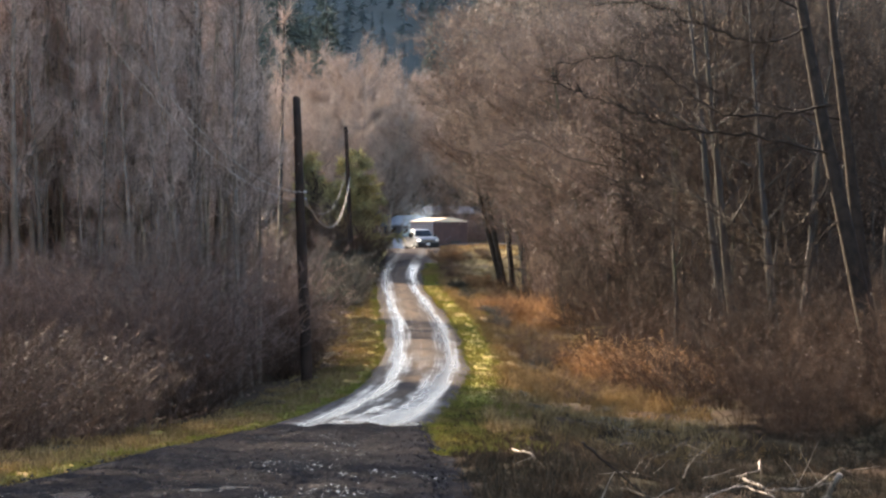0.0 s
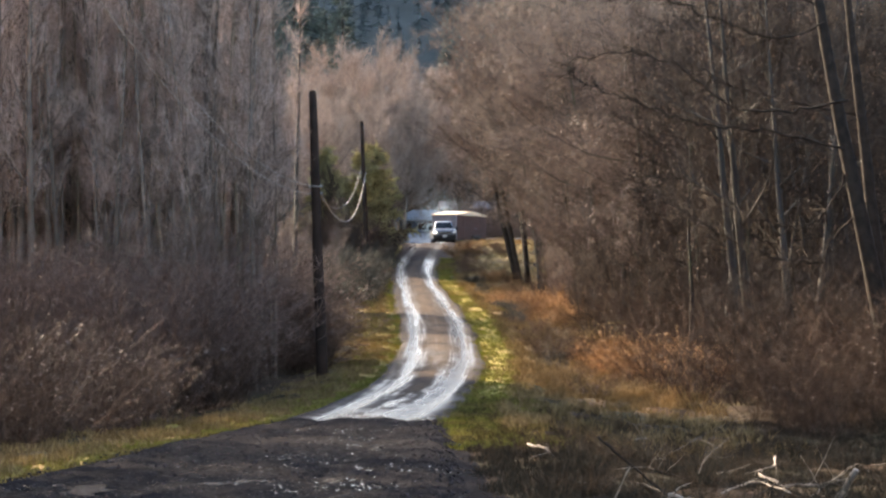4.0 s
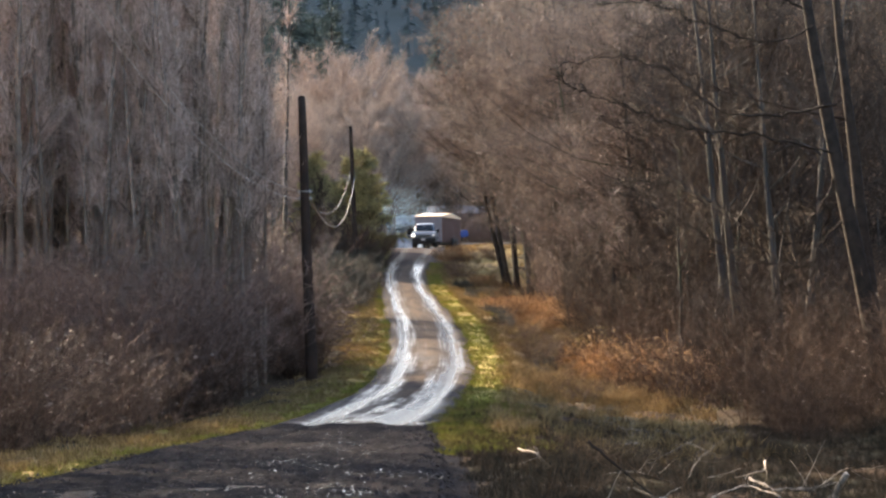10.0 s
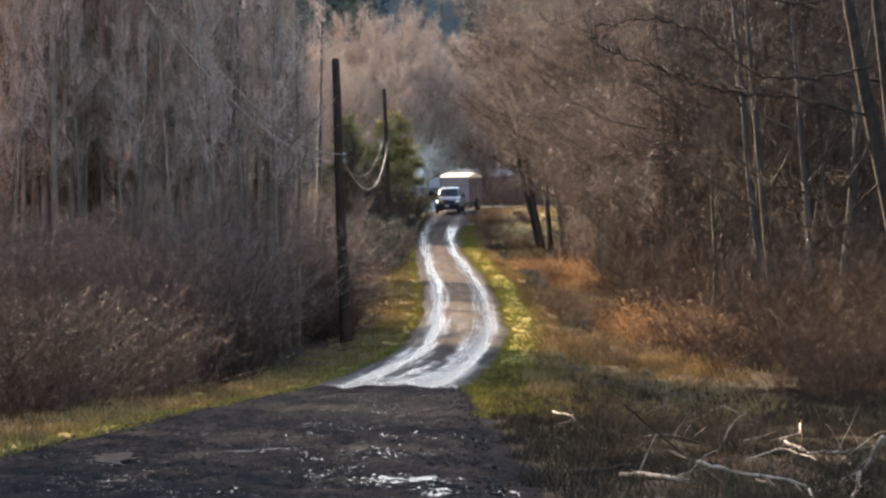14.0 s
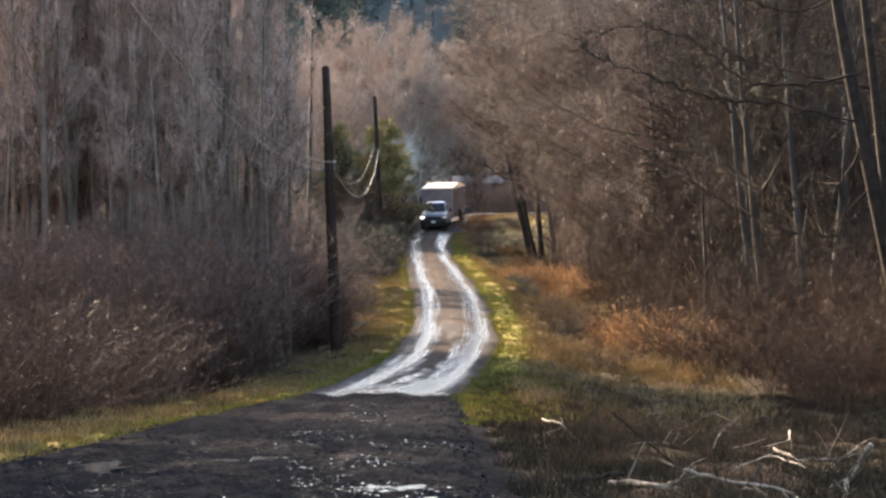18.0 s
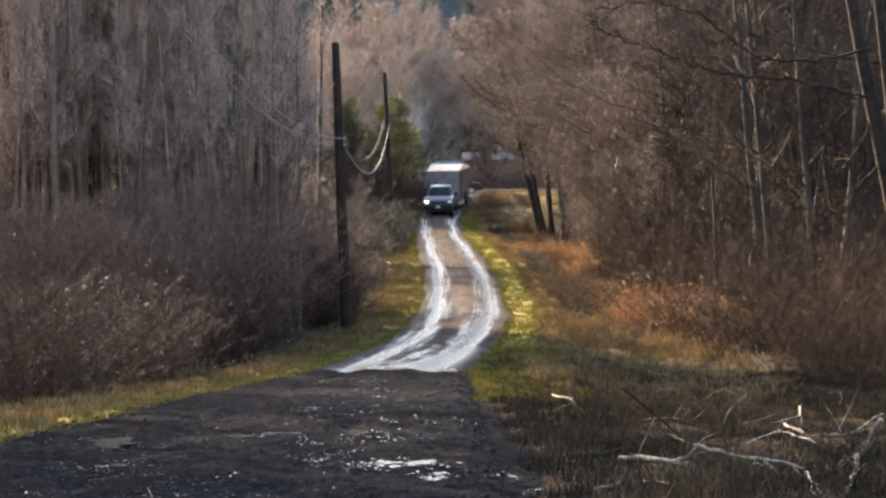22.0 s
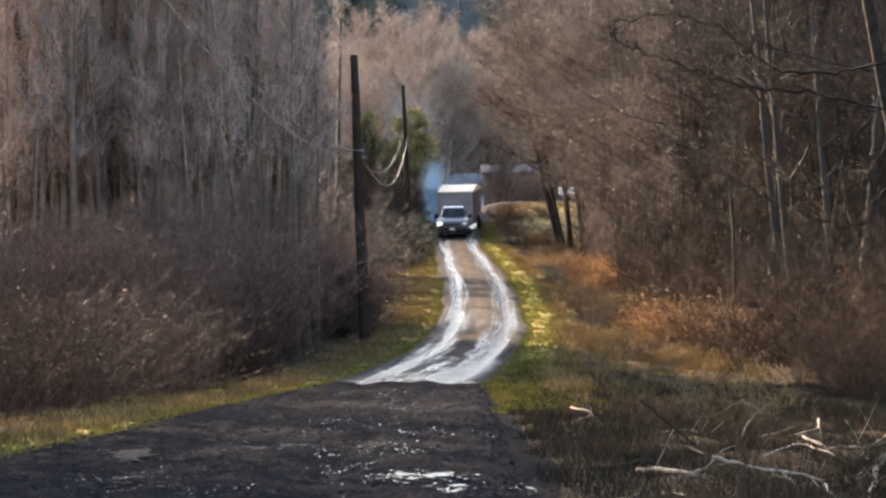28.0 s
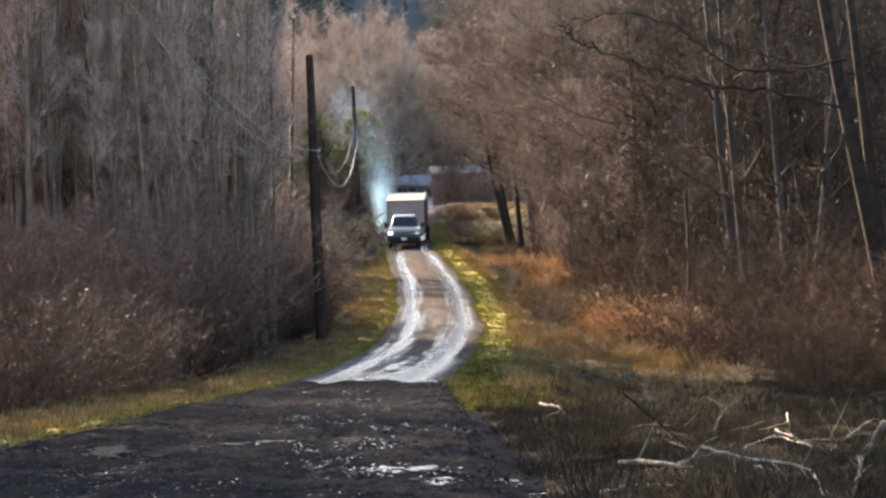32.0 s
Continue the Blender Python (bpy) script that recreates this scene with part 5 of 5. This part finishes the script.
# ---- fallen sticks ----
def stick(seed, x, y, z, length, turn, rise, r, curl, mat=DEADWOOD):
    g = np.random.default_rng(seed)
    way = (math.cos(radians(turn)) * math.cos(radians(rise)), math.sin(radians(turn)) * math.cos(radians(rise)), math.sin(radians(rise)))
    c = grow(g, (0, 0, 0), way, length, curl, 9, 0.09)
    b = Build()
    b.tube(c, r * (1 - np.linspace(0, 0.65, 10)), 7)
    for i in range(3):
        k = g.integers(2, 8)
        s = grow(g, c[k], c[k + 1] - c[k] + g.normal(0, 0.25, 3) * length / 9, length * g.uniform(0.15, 0.35), (0, 0, 0.2), 4, 0.15)
        b.tube(s, r * 0.4 * (1 - np.linspace(0, 0.7, 5)), 5)
    ob = part("fallen_branch", b, mat, None, "bleached fallen branch lying in the weeds", True)
    ob.matrix_basis = Matrix.Translation((x, y, float(ground(x, y)) + z))
    return tagged(ob, category="branch", group="fallen branches")


def branch(seed, points, r, mat=DEADWOOD):
    """A bent branch through points, its first one at the thing's place, with a few stubs."""
    g = np.random.default_rng(seed)
    c = smooth_line(np.array(points, float) - points[0], 5)
    c[1:-1] += g.normal(0, 0.25 * r + 0.004, (len(c) - 2, 3))
    b = Build()
    b.tube(c, r * (1 - np.linspace(0, 0.5, len(c))) * g.uniform(0.85, 1.15, len(c)), 7)
    size = np.linalg.norm(c[-1] - c[0])
    for i in range(4):
        k = int(g.integers(2, len(c) - 1))
        d = (c[k] - c[k - 1]) / np.linalg.norm(c[k] - c[k - 1]) + g.normal(0, 0.6, 3)
        s = grow(g, c[k], d / np.linalg.norm(d), size * g.uniform(0.15, 0.4), (0, 0, -0.2), 4, 0.2)
        b.tube(s, r * 0.35 * (1 - np.linspace(0, 0.7, 5)), 5)
    ob = part("fallen_branch", b, mat, None, "dark rotten fallen branch in the weeds" if mat is DARK_BARK else "bleached bent fallen branch lying in the weeds", True)
    ob.matrix_basis = Matrix.Translation(points[0]) @ pose(0, 0, 0.04)
    return tagged(ob, category="branch", group="fallen branches")


branch(820, ((1.45, 17.65, -0.29), (1.75, 17.65, -0.36), (2.14, 17.65, -0.44), (2.26, 17.65, -0.52), (2.13, 16.45, -0.49)), 0.0129)
branch(821, ((0.86, 27.0, -1.13), (1.27, 26.6, -1.12), (1.68, 26.6, -1.19)), 0.0161)
branch(822, ((0.76, 22.3, -0.88), (1.06, 22.3, -0.86), (1.31, 22.3, -0.83)), 0.0323, DARK_BARK)
branch(823, ((1.13, 21.35, -0.79), (1.41, 20.15, -0.67), (1.68, 20.15, -0.74)), 0.0237)
branch(824, ((3.42, 50.95, -2.75), (3.82, 50.95, -2.73), (3.92, 49.75, -2.87)), 0.0151)
branch(825, ((2.3, 35.0, -1.74), (3.11, 42.85, -2.42), (3.45, 42.85, -2.38), (3.6, 42.85, -2.52)), 0.014)
branch(826, ((3.0, 19.1, -0.27), (2.83, 19.1, -0.57), (2.55, 17.9, -0.68)), 0.0258)
branch(827, ((3.27, 27.6, -1.14), (3.39, 26.4, -1.14), (3.75, 26.4, -1.13), (4.11, 26.4, -1.08)), 0.0183)
branch(828, ((4.1, 32.8, -1.43), (3.91, 31.6, -1.44), (3.57, 31.6, -1.53)), 0.0129)
branch(829, ((0.89, 33.45, -1.3), (1.07, 32.25, -1.26), (1.18, 32.25, -1.35)), 0.014)
branch(830, ((3.8, 57.5, -2.95), (4.25, 57.5, -2.98), (4.68, 57.5, -3.11)), 0.0118)
branch(831, ((1.16, 21.35, -0.19), (1.4, 21.35, -0.41), (1.73, 21.35, -0.68), (1.9, 20.15, -0.74)), 0.0118, DARK_BARK)
branch(832, ((2.17, 20.55, -0.76), (2.31, 19.35, -0.69), (2.61, 19.35, -0.71)), 0.014)
branch(833, ((3.12, 34.45, -1.68), (3.58, 34.45, -1.7), (4.12, 34.45, -1.78)), 0.014, DARK_BARK)
branch(834, ((1.69, 24.2, -0.89), (1.92, 23.0, -0.86), (2.23, 23.0, -0.89)), 0.0129, DARK_BARK)
branch(835, ((3.57, 26.0, -1.25), (3.98, 27.2, -1.2), (4.23, 27.2, -1.02)), 0.0129)
branch(836, ((0.8, 18.65, -0.72), (1.15, 19.7, -0.79), (1.34, 18.65, -0.68)), 0.0151)
branch(837, ((4.16, 43.7, -2.13), (4.62, 42.5, -2.27), (5.28, 42.5, -2.36)), 0.0108, DARK_BARK)
branch(838, ((1.62, 19.5, -0.82), (1.75, 19.5, -0.77), (1.93, 19.5, -0.84)), 0.0323)
branch(839, ((2.39, 23.1, -0.87), (2.85, 24.3, -0.89), (3.02, 23.1, -0.87)), 0.0118)
branch(840, ((-1.14, 18.7, -0.68), (-0.76, 18.7, -0.7), (-0.43, 18.7, -0.72)), 0.0129, DARK_BARK)
branch(841, ((-4.53, 23.05, -0.88), (-4.32, 23.05, -0.86), (-4.06, 23.05, -0.91)), 0.0129, DARK_BARK)
g_ = np.random.default_rng(5)
for i in range(46):
    y = g_.uniform(19, 40)
    x = (0.03 + 0.17 * g_.random() ** 0.75) * y
    stick(200 + i, x, y, g_.uniform(0.03, 0.2), g_.uniform(0.4, 1.3), g_.choice([0, 180]) + g_.normal(0, 40), g_.normal(8, 16), g_.uniform(0.004, 0.009), (0, g_.normal(0, 0.6), g_.normal(-0.5, 0.9)), DEADWOOD if i % 4 == 0 else DARK_BARK)


# ---- houses beyond the crossing ----
def house(x, y, w, deep, h, roof_h, wall, roof, label, turn, windows, over=0.6):
    root = new("house")
    part("wall", box(-w / 2, 0, -1.0, w / 2, deep, h), wall, root)
    part("roof", prism([(-over, h + 0.02), (-over, h + 0.2), (deep / 2, h + roof_h + 0.2), (deep + over, h + 0.2), (deep + over, h + 0.02)], -w / 2 - over, w / 2 + over), roof, root)
    for wx, wz, ww, wh in windows:
        win = part("window", box(wx - ww / 2 - 0.08, -0.05, wz - 0.08, wx + ww / 2 + 0.08, 0.05, wz + wh + 0.08), HOUSE_ROOF, root)
        part("pane", box(wx - ww / 2, -0.07, wz, wx + ww / 2, -0.04, wz + wh), GLASS, win)
    for k in range(4):
        px = -w / 2 + 0.3 + k * (w - 0.6) / 3
        part("post", box(px - 0.08, -over + 0.1, -1.0, px + 0.08, -over + 0.26, h + 0.02), wall, root)
    root.matrix_basis = pose(x, y, float(ground(x, y)), 0, 0, turn)
    return tagged(root, label, "house", "houses beyond the crossing")


house(-3.6, 246, 4.4, 5, 1.2, 0.9, HOUSE_WALL, HOUSE_ROOF, "low blue-grey house with a pale roof and porch posts", -6, ((-1.4, 0.3, 0.8, 0.7), (0.0, 0.3, 0.8, 0.7), (1.5, 0.0, 0.7, 1.1)))
house(1.0, 226, 4.6, 5, 1.9, 0.7, DARK_WALL, DARK_WALL, "dark brown boarded house behind bare trees", 4, ((-1.4, 0.6, 0.7, 0.8), (0.2, 0.6, 0.7, 0.8), (1.5, 0.6, 0.6, 0.8)), 0.35)


# ---- vehicles: each faces -y, wheels on z = 0 ----
def wheel(parent, x, y, r, w=0.24):
    s = 1 if x > 0 else -1
    wh = part("wheel", disc(r, min(x, x - s * w), max(x, x - s * w), y, r, 24, 0.03), RUBBER, parent, "black tyre on a steel rim", True)
    part("rim", disc(r * 0.6, min(x - s * 0.05, x + s * 0.012), max(x - s * 0.05, x + s * 0.012), y, r, 16, 0.008), CHROME, wh)
    return wh


def pickup(name, paint, label, lit=False):
    root = new(name)
    lower = [(-2.75, 0.55), (-2.78, 0.85), (-2.68, 1.06), (-2.5, 1.12), (-1.45, 1.2), (0.55, 1.2), (0.60, 1.16), (2.70, 1.16), (2.75, 0.6), (2.2, 0.48), (-2.2, 0.42)]
    part("body", prism(lower, -0.98, 0.98, 0.05), paint, root, smooth=False)
    cab = prism([(-1.35, 1.12), (-0.76, 1.74), (-0.55, 1.82), (0.0, 1.86), (0.42, 1.83), (0.62, 1.72), (0.72, 1.12)], -0.86, 0.86, 0.11)
    for v in cab.verts:
        v.co.x *= 1 - 0.20 * max(v.co.z - 1.12, 0) / 0.74
    part("cab", cab, paint, root, smooth=True)
    ws = bmesh.new()
    ws.faces.new([ws.verts.new(c) for c in ((-0.77, -1.325, 1.18), (0.77, -1.325, 1.18), (0.62, -0.79, 1.725), (-0.62, -0.79, 1.725))])
    bmesh.ops.solidify(ws, geom=ws.faces[:], thickness=-0.02)
    ob = part("windshield", ws, GLASS, root, "dark tinted windshield")
    ob.location = (0, -0.03, 0.02)
    for s in (-1, 1):
        part("side_window", prism([(-1.12, 1.2), (-0.72, 1.58), (0.42, 1.60), (0.55, 1.2)], s * 0.76, s * 0.83), GLASS, root)
        mir = part("mirror", box(s * 1.02, -1.02, 1.16, s * 1.22, -0.90, 1.42, 0.03), PLASTIC, root, "black towing mirror")
        part("mirror_arm", box(min(s * 0.9, s * 1.04), -0.98, 1.22, max(s * 0.9, s * 1.04), -0.94, 1.28), PLASTIC, mir)
        part("headlight", box(s * 0.70, -2.80, 0.84, s * 0.95, -2.70, 0.97, 0.02), (BRIGHT_LAMP if s < 0 else DIM_LAMP) if lit else LAMP_GLASS, root, "glowing headlight lens" if lit and s < 0 else "clear headlight lens")
        part("tow_hook", box(s * 0.45 - 0.03, -2.86, 0.42, s * 0.45 + 0.03, -2.74, 0.50), PLASTIC, root)
        for y in (-1.75, 1.7):
            wheel(root, s * 0.97, y, 0.39)
            part("fender_flare", prism([(y - 0.52, 0.5), (y - 0.45, 0.86), (y, 0.98), (y + 0.45, 0.86), (y + 0.52, 0.5), (y + 0.42, 0.5), (y, 0.85), (y - 0.42, 0.5)], min(s * 0.9, s * 1.01), max(s * 0.9, s * 1.01)), paint, root)
        part("bed_rail", box(s * 0.98 - 0.05, 0.8, 1.13, s * 0.98 + 0.01, 2.7, 1.19), PLASTIC, root)
    part("hood", prism([(-2.62, 1.06), (-2.5, 1.14), (-1.36, 1.235), (-1.36, 1.15), (-2.55, 1.04)], -0.80, 0.80, 0.015), paint, root)
    g = part("grille", box(-0.52, -2.81, 0.80, 0.52, -2.72, 0.94, 0.02), PLASTIC, root, "black grille with chrome bars")
    for k in range(3):
        part("grille_bar", box(-0.50, -2.825, 0.82 + k * 0.042, 0.50, -2.80, 0.837 + k * 0.042), CHROME, g)
    bumper = part("bumper", box(-0.98, -2.90, 0.46, 0.98, -2.72, 0.70, 0.04), PLASTIC, root, "dark front bumper")
    plate = part("number_plate", box(-0.16, -2.915, 0.52, 0.16, -2.895, 0.66), WHITE_PAINT, bumper, "white plate with dark bars")
    part("air_dam", box(-0.9, -2.78, 0.28, 0.9, -2.68, 0.48, 0.02), PLASTIC, root)
    part("tailgate", box(-0.93, 2.74, 0.7, 0.93, 2.79, 1.13, 0.01), paint, root)
    part("undercarriage", box(-0.7, -2.3, 0.3, 0.7, 2.5, 0.52), PLASTIC, root)
    return tagged(root, label, "pickup truck")


def box_trailer():
    """Its pivot stands under the front wall; the hitch reaches ahead."""
    root = new("box_trailer")
    w, h, ln = 1.14, 2.42, 6.2
    part("body", box(-w, 0.02, 0.5, w, ln, h - 0.04, 0.02), BOX_SIDE, root, "rust-red panelled sides")
    part("front_wall", box(-w + 0.03, -0.03, 0.52, w - 0.03, 0.02, h - 0.05, 0.01), BOX_FRONT, root, "plain grey front panel")
    part("roof", prism([(-0.10, h - 0.05), (-0.10, h + 0.02), (ln * 0.45, h + 0.29), (ln * 0.55, h + 0.29), (ln + 0.06, h + 0.02), (ln + 0.06, h - 0.05)], -w - 0.05, w + 0.05, 0.01), ROOF_METAL, root, "pale metal roof with warm sunlight in its colour")
    for s in (-1, 1):
        for k in range(13):
            y = 0.25 + k * 0.475
            part("side_panel", box(min(s * w, s * (w + 0.018)), y - 0.21, 0.58, max(s * w, s * (w + 0.018)), y + 0.23, h - 0.12), BOX_SIDE, root)
        part("corner_trim", box(s * w - 0.04, -0.05, 0.5, s * w + 0.03, 0.04, h - 0.04), BOX_FRONT, root)
        part("fender", prism([(3.0, 0.66), (3.2, 0.86), (4.6, 0.86), (4.8, 0.66)], min(s * w, s * (w + 0.22)), max(s * w, s * (w + 0.22)), 0.02), PLASTIC, root)
        for y in (3.45, 4.3):
            wheel(root, s * (w + 0.19), y, 0.36, 0.2)
        tongue = bmesh.new()
        bmesh.ops.create_cube(tongue, size=1, matrix=Matrix.Translation((s * 0.35, -0.6, 0.5)) @ pose(0, 0, 0, 0, 0, s * 28) @ Matrix.Diagonal((0.08, 1.4, 0.12, 1)))
        part("tongue", tongue, PLASTIC, root)
    part("chassis", box(-w + 0.1, -0.1, 0.38, w - 0.1, ln, 0.52), PLASTIC, root)
    part("jack", box(-0.05, -1.1, 0.2, 0.05, -1.0, 0.85, 0.01), PLASTIC, root)
    return tagged(root, "box trailer with rust-red sides and pale metal roof", "trailer")


def sedan(name, paint, label):
    root = new(name)
    part("body", prism([(-2.2, 0.35), (-2.25, 0.6), (-2.0, 0.78), (-1.1, 0.9), (1.3, 0.92), (2.15, 0.88), (2.22, 0.5), (2.1, 0.32)], -0.88, 0.88, 0.05), paint, root)
    part("cabin", prism([(-1.15, 0.88), (-0.4, 1.38), (0.1, 1.44), (0.8, 1.38), (1.6, 0.9)], -0.74, 0.74, 0.06), paint, root)
    for s in (-1, 1):
        part("side_window", prism([(-0.9, 0.94), (-0.36, 1.30), (0.75, 1.32), (1.3, 0.94)], s * 0.735, s * 0.755), GLASS, root)
        part("headlight", box(s * 0.55, -2.24, 0.58, s * 0.82, -2.14, 0.70, 0.01), LAMP_GLASS, root)
        for y in (-1.4, 1.35):
            wheel(root, s * 0.88, y, 0.32, 0.2)
    part("bumper", box(-0.8, -2.3, 0.36, 0.8, -2.18, 0.55, 0.03), PLASTIC, root)
    return tagged(root, label, "car")


TRUCK = pickup("pickup_truck", SILVER, "silver pickup truck towing a box trailer, one headlight glaring", True)
TRAILER = box_trailer()
TRUCK.scale, TRAILER.scale = (0.9, 0.95, 0.97), (0.91, 0.91, 1.02)
DARK_CAR = sedan("dark_car", BLACK_PAINT, "dark car waiting at the crossing behind the trailer")
SEDAN = sedan("grey_sedan", SILVER, "silver-grey sedan passing on the cross road")
BLUE_CAR = sedan("blue_car", BLUE_PAINT, "blue car passing on the cross road")
WHITE_TRUCK = pickup("white_pickup", WHITE_PAINT, "white pickup truck passing on the cross road")


# ---- exhaust smoke: drifting puffs of fine droplets ----
def puff(seed, r, count):
    g = np.random.default_rng(seed)
    p = g.normal(0, 1, (count, 3)) * [r, r, r * 1.3] * (0.5 + 0.5 * g.random((count, 1)))
    b = Build()
    b.specks(p, g.uniform(0.007, 0.015, count), g)
    return tagged(part("smoke_puff", b, SMOKE, None, "thin blue exhaust smoke drifting up"), category="smoke", group="exhaust smoke", kind="stuff")


# radius, droplets, offset from the trailer's front wall, second of leaving it; the first ones drift away, the rest trail beside it
PLUME = [
    (0.9, 620, (-2.6, 3.0, 2.0), 5.0, True), (1.0, 560, (-1.8, 4.0, 3.2), 6.0, True), (0.9, 450, (-3.4, 2.5, 3.4), 7.0, True),
    (0.3, 1100, (-1.45, 0.6, 0.7), 20.0, False), (0.33, 1500, (-1.4, 1.2, 1.5), 20.5, False), (0.38, 1800, (-1.4, 1.8, 2.3), 21.0, False), (0.45, 1500, (-1.3, 2.6, 3.1), 22.5, False),
    (0.6, 900, (-1.3, 3.2, 4.0), 26.0, False), (0.8, 700, (-1.6, 4.5, 4.8), 27.5, False), (1.1, 700, (-2.2, 5.5, 6.4), 28.5, False)]
PUFFS = [puff(300 + i, r, n * 6) for i, (r, n, *_) in enumerate(PLUME)]


def lane_height(x, y):
    return float(lane(y, 1)) + 0.02


def towed(x, y, heading):
    """A pose on the lane, facing the camera at heading 0, to the picture's left for positive degrees."""
    up = math.degrees(math.atan2(lane_height(x, y + 2) - lane_height(x, y - 2), 4))
    return pose(x, y, lane_height(x, y) , up, 0, -heading)


# seconds, place of the truck's middle, its heading; place of the trailer's front wall, its heading
RIG = [
    (0.0, -1.85, 200.5, -14, -1.75, 204.2, 30),
    (2.0, -1.50, 197.0, -8, -1.45, 200.9, 28),
    (4.0, -1.20, 193.5, -3, -1.15, 197.5, 25),
    (7.0, -1.40, 190.5, 0, -1.30, 194.6, 20),
    (10.0, -1.70, 187.0, 2, -1.50, 191.1, 15),
    (13.0, -2.13, 182.0, 4, -1.85, 186.1, 11),
    (16.0, -2.36, 174.5, 4, -2.22, 178.6, 9),
    (19.0, -2.48, 167.0, 3, -2.45, 171.1, 8),
    (22.0, -2.66, 161.0, 3, -2.6, 165.1, 7),
    (25.0, -2.80, 156.5, 2, -2.75, 160.6, 6),
    (28.0, -2.84, 151.0, 1, -2.80, 155.1, 5),
    (30.0, -2.78, 146.0, 0, -2.75, 150.1, 4),
    (32.0, -2.67, 140.5, 0, -2.67, 144.6, 2),
]


def along(y, x0, t0, speed, waits=False):
    """Rows of a car on the cross road: it comes up, stands at x0 until t0 and drives on, or passes x0 at t0."""
    def at(x):
        tilt = math.degrees(math.atan2(float(ease(x + 1.3, -2.5, 0.5) - ease(x - 1.3, -2.5, 0.5)) * 0.5, 2.6)) * (1 if speed > 0 else -1)
        return pose(x, y, 0.13 + 0.5 * float(ease(x, -2.5, 0.5)), 0, 0, 90 if speed > 0 else -90) @ pose(0, 0, 0, -tilt)
    rows = []
    if waits:
        rows = [(t, at(x)) for t, x in ((0.0, 170.0), (15.0, 14.5), (15.5, 9.5), (16.0, 4.3), (16.5, 0.0), (17.0, x0 + 0.4), (17.4, x0), (t0, x0), (t0 + 0.6, x0 - 1.2), (t0 + 1.2, x0 - 4.5), (t0 + 2.0, x0 - 11.0), (32.0, x0 - 70.0))]
        return rows
    for t in sorted({0.0, 32.0, t0, *np.clip(np.arange(t0 - 2, t0 + 3, 0.25), 0, 32).tolist()}):
        run = t - t0
        x = x0 + speed * run
        rows.append((t, at(x)))
    return rows


def motions():
    walk(TRUCK, [(t, towed(x, y, a)) for t, x, y, a, *_ in RIG])
    walk(TRAILER, [(t, towed(x, y, a)) for t, _, _, _, x, y, a in RIG])
    walk(DARK_CAR, along(203.0, -2.2, 25.4, -8.0, True))
    walk(SEDAN, along(203.2, 2.3, 30.0, 13.5))
    walk(WHITE_TRUCK, along(203.4, -1.5, 27.5, 18.0))
    walk(BLUE_CAR, along(206.3, -0.4, 10.0, -13.0))
    # each puff waits inside the trailer, leaves at the tailpipe and drifts up and back
    times = np.array([r[0] for r in RIG])
    tx, ty = np.array([r[4] for r in RIG]), np.array([r[5] for r in RIG])
    for i, (ob, (_, _, off, birth, drifts)) in enumerate(zip(PUFFS, PLUME)):
        rows = []
        for t in np.arange(0, 32.01, 0.5):
            bx, by = float(np.interp(t, times, tx)), float(np.interp(t, times, ty))
            if drifts and t > 10:
                bx, by = float(np.interp(10, times, tx)), float(np.interp(10, times, ty))
            k = float(ease(t, birth, birth + 2.5))
            a = max(t - 10, 0) if drifts else 0.0
            x = bx + off[0] * k + 0.12 * math.sin(1.3 * t + i) * k - 0.16 * a
            y = by + 2.5 * (1 - k) + off[1] * k + 0.2 * a
            z = lane_height(bx, by) + 1.5 * (1 - k) + off[2] * k + 0.15 * math.sin(1.7 * t + 2 * i) * k + 0.22 * a
            rows.append((t, pose(x, y, z, 0, 0, 14 * t + 40 * i)))
        walk(ob, rows)


motions()
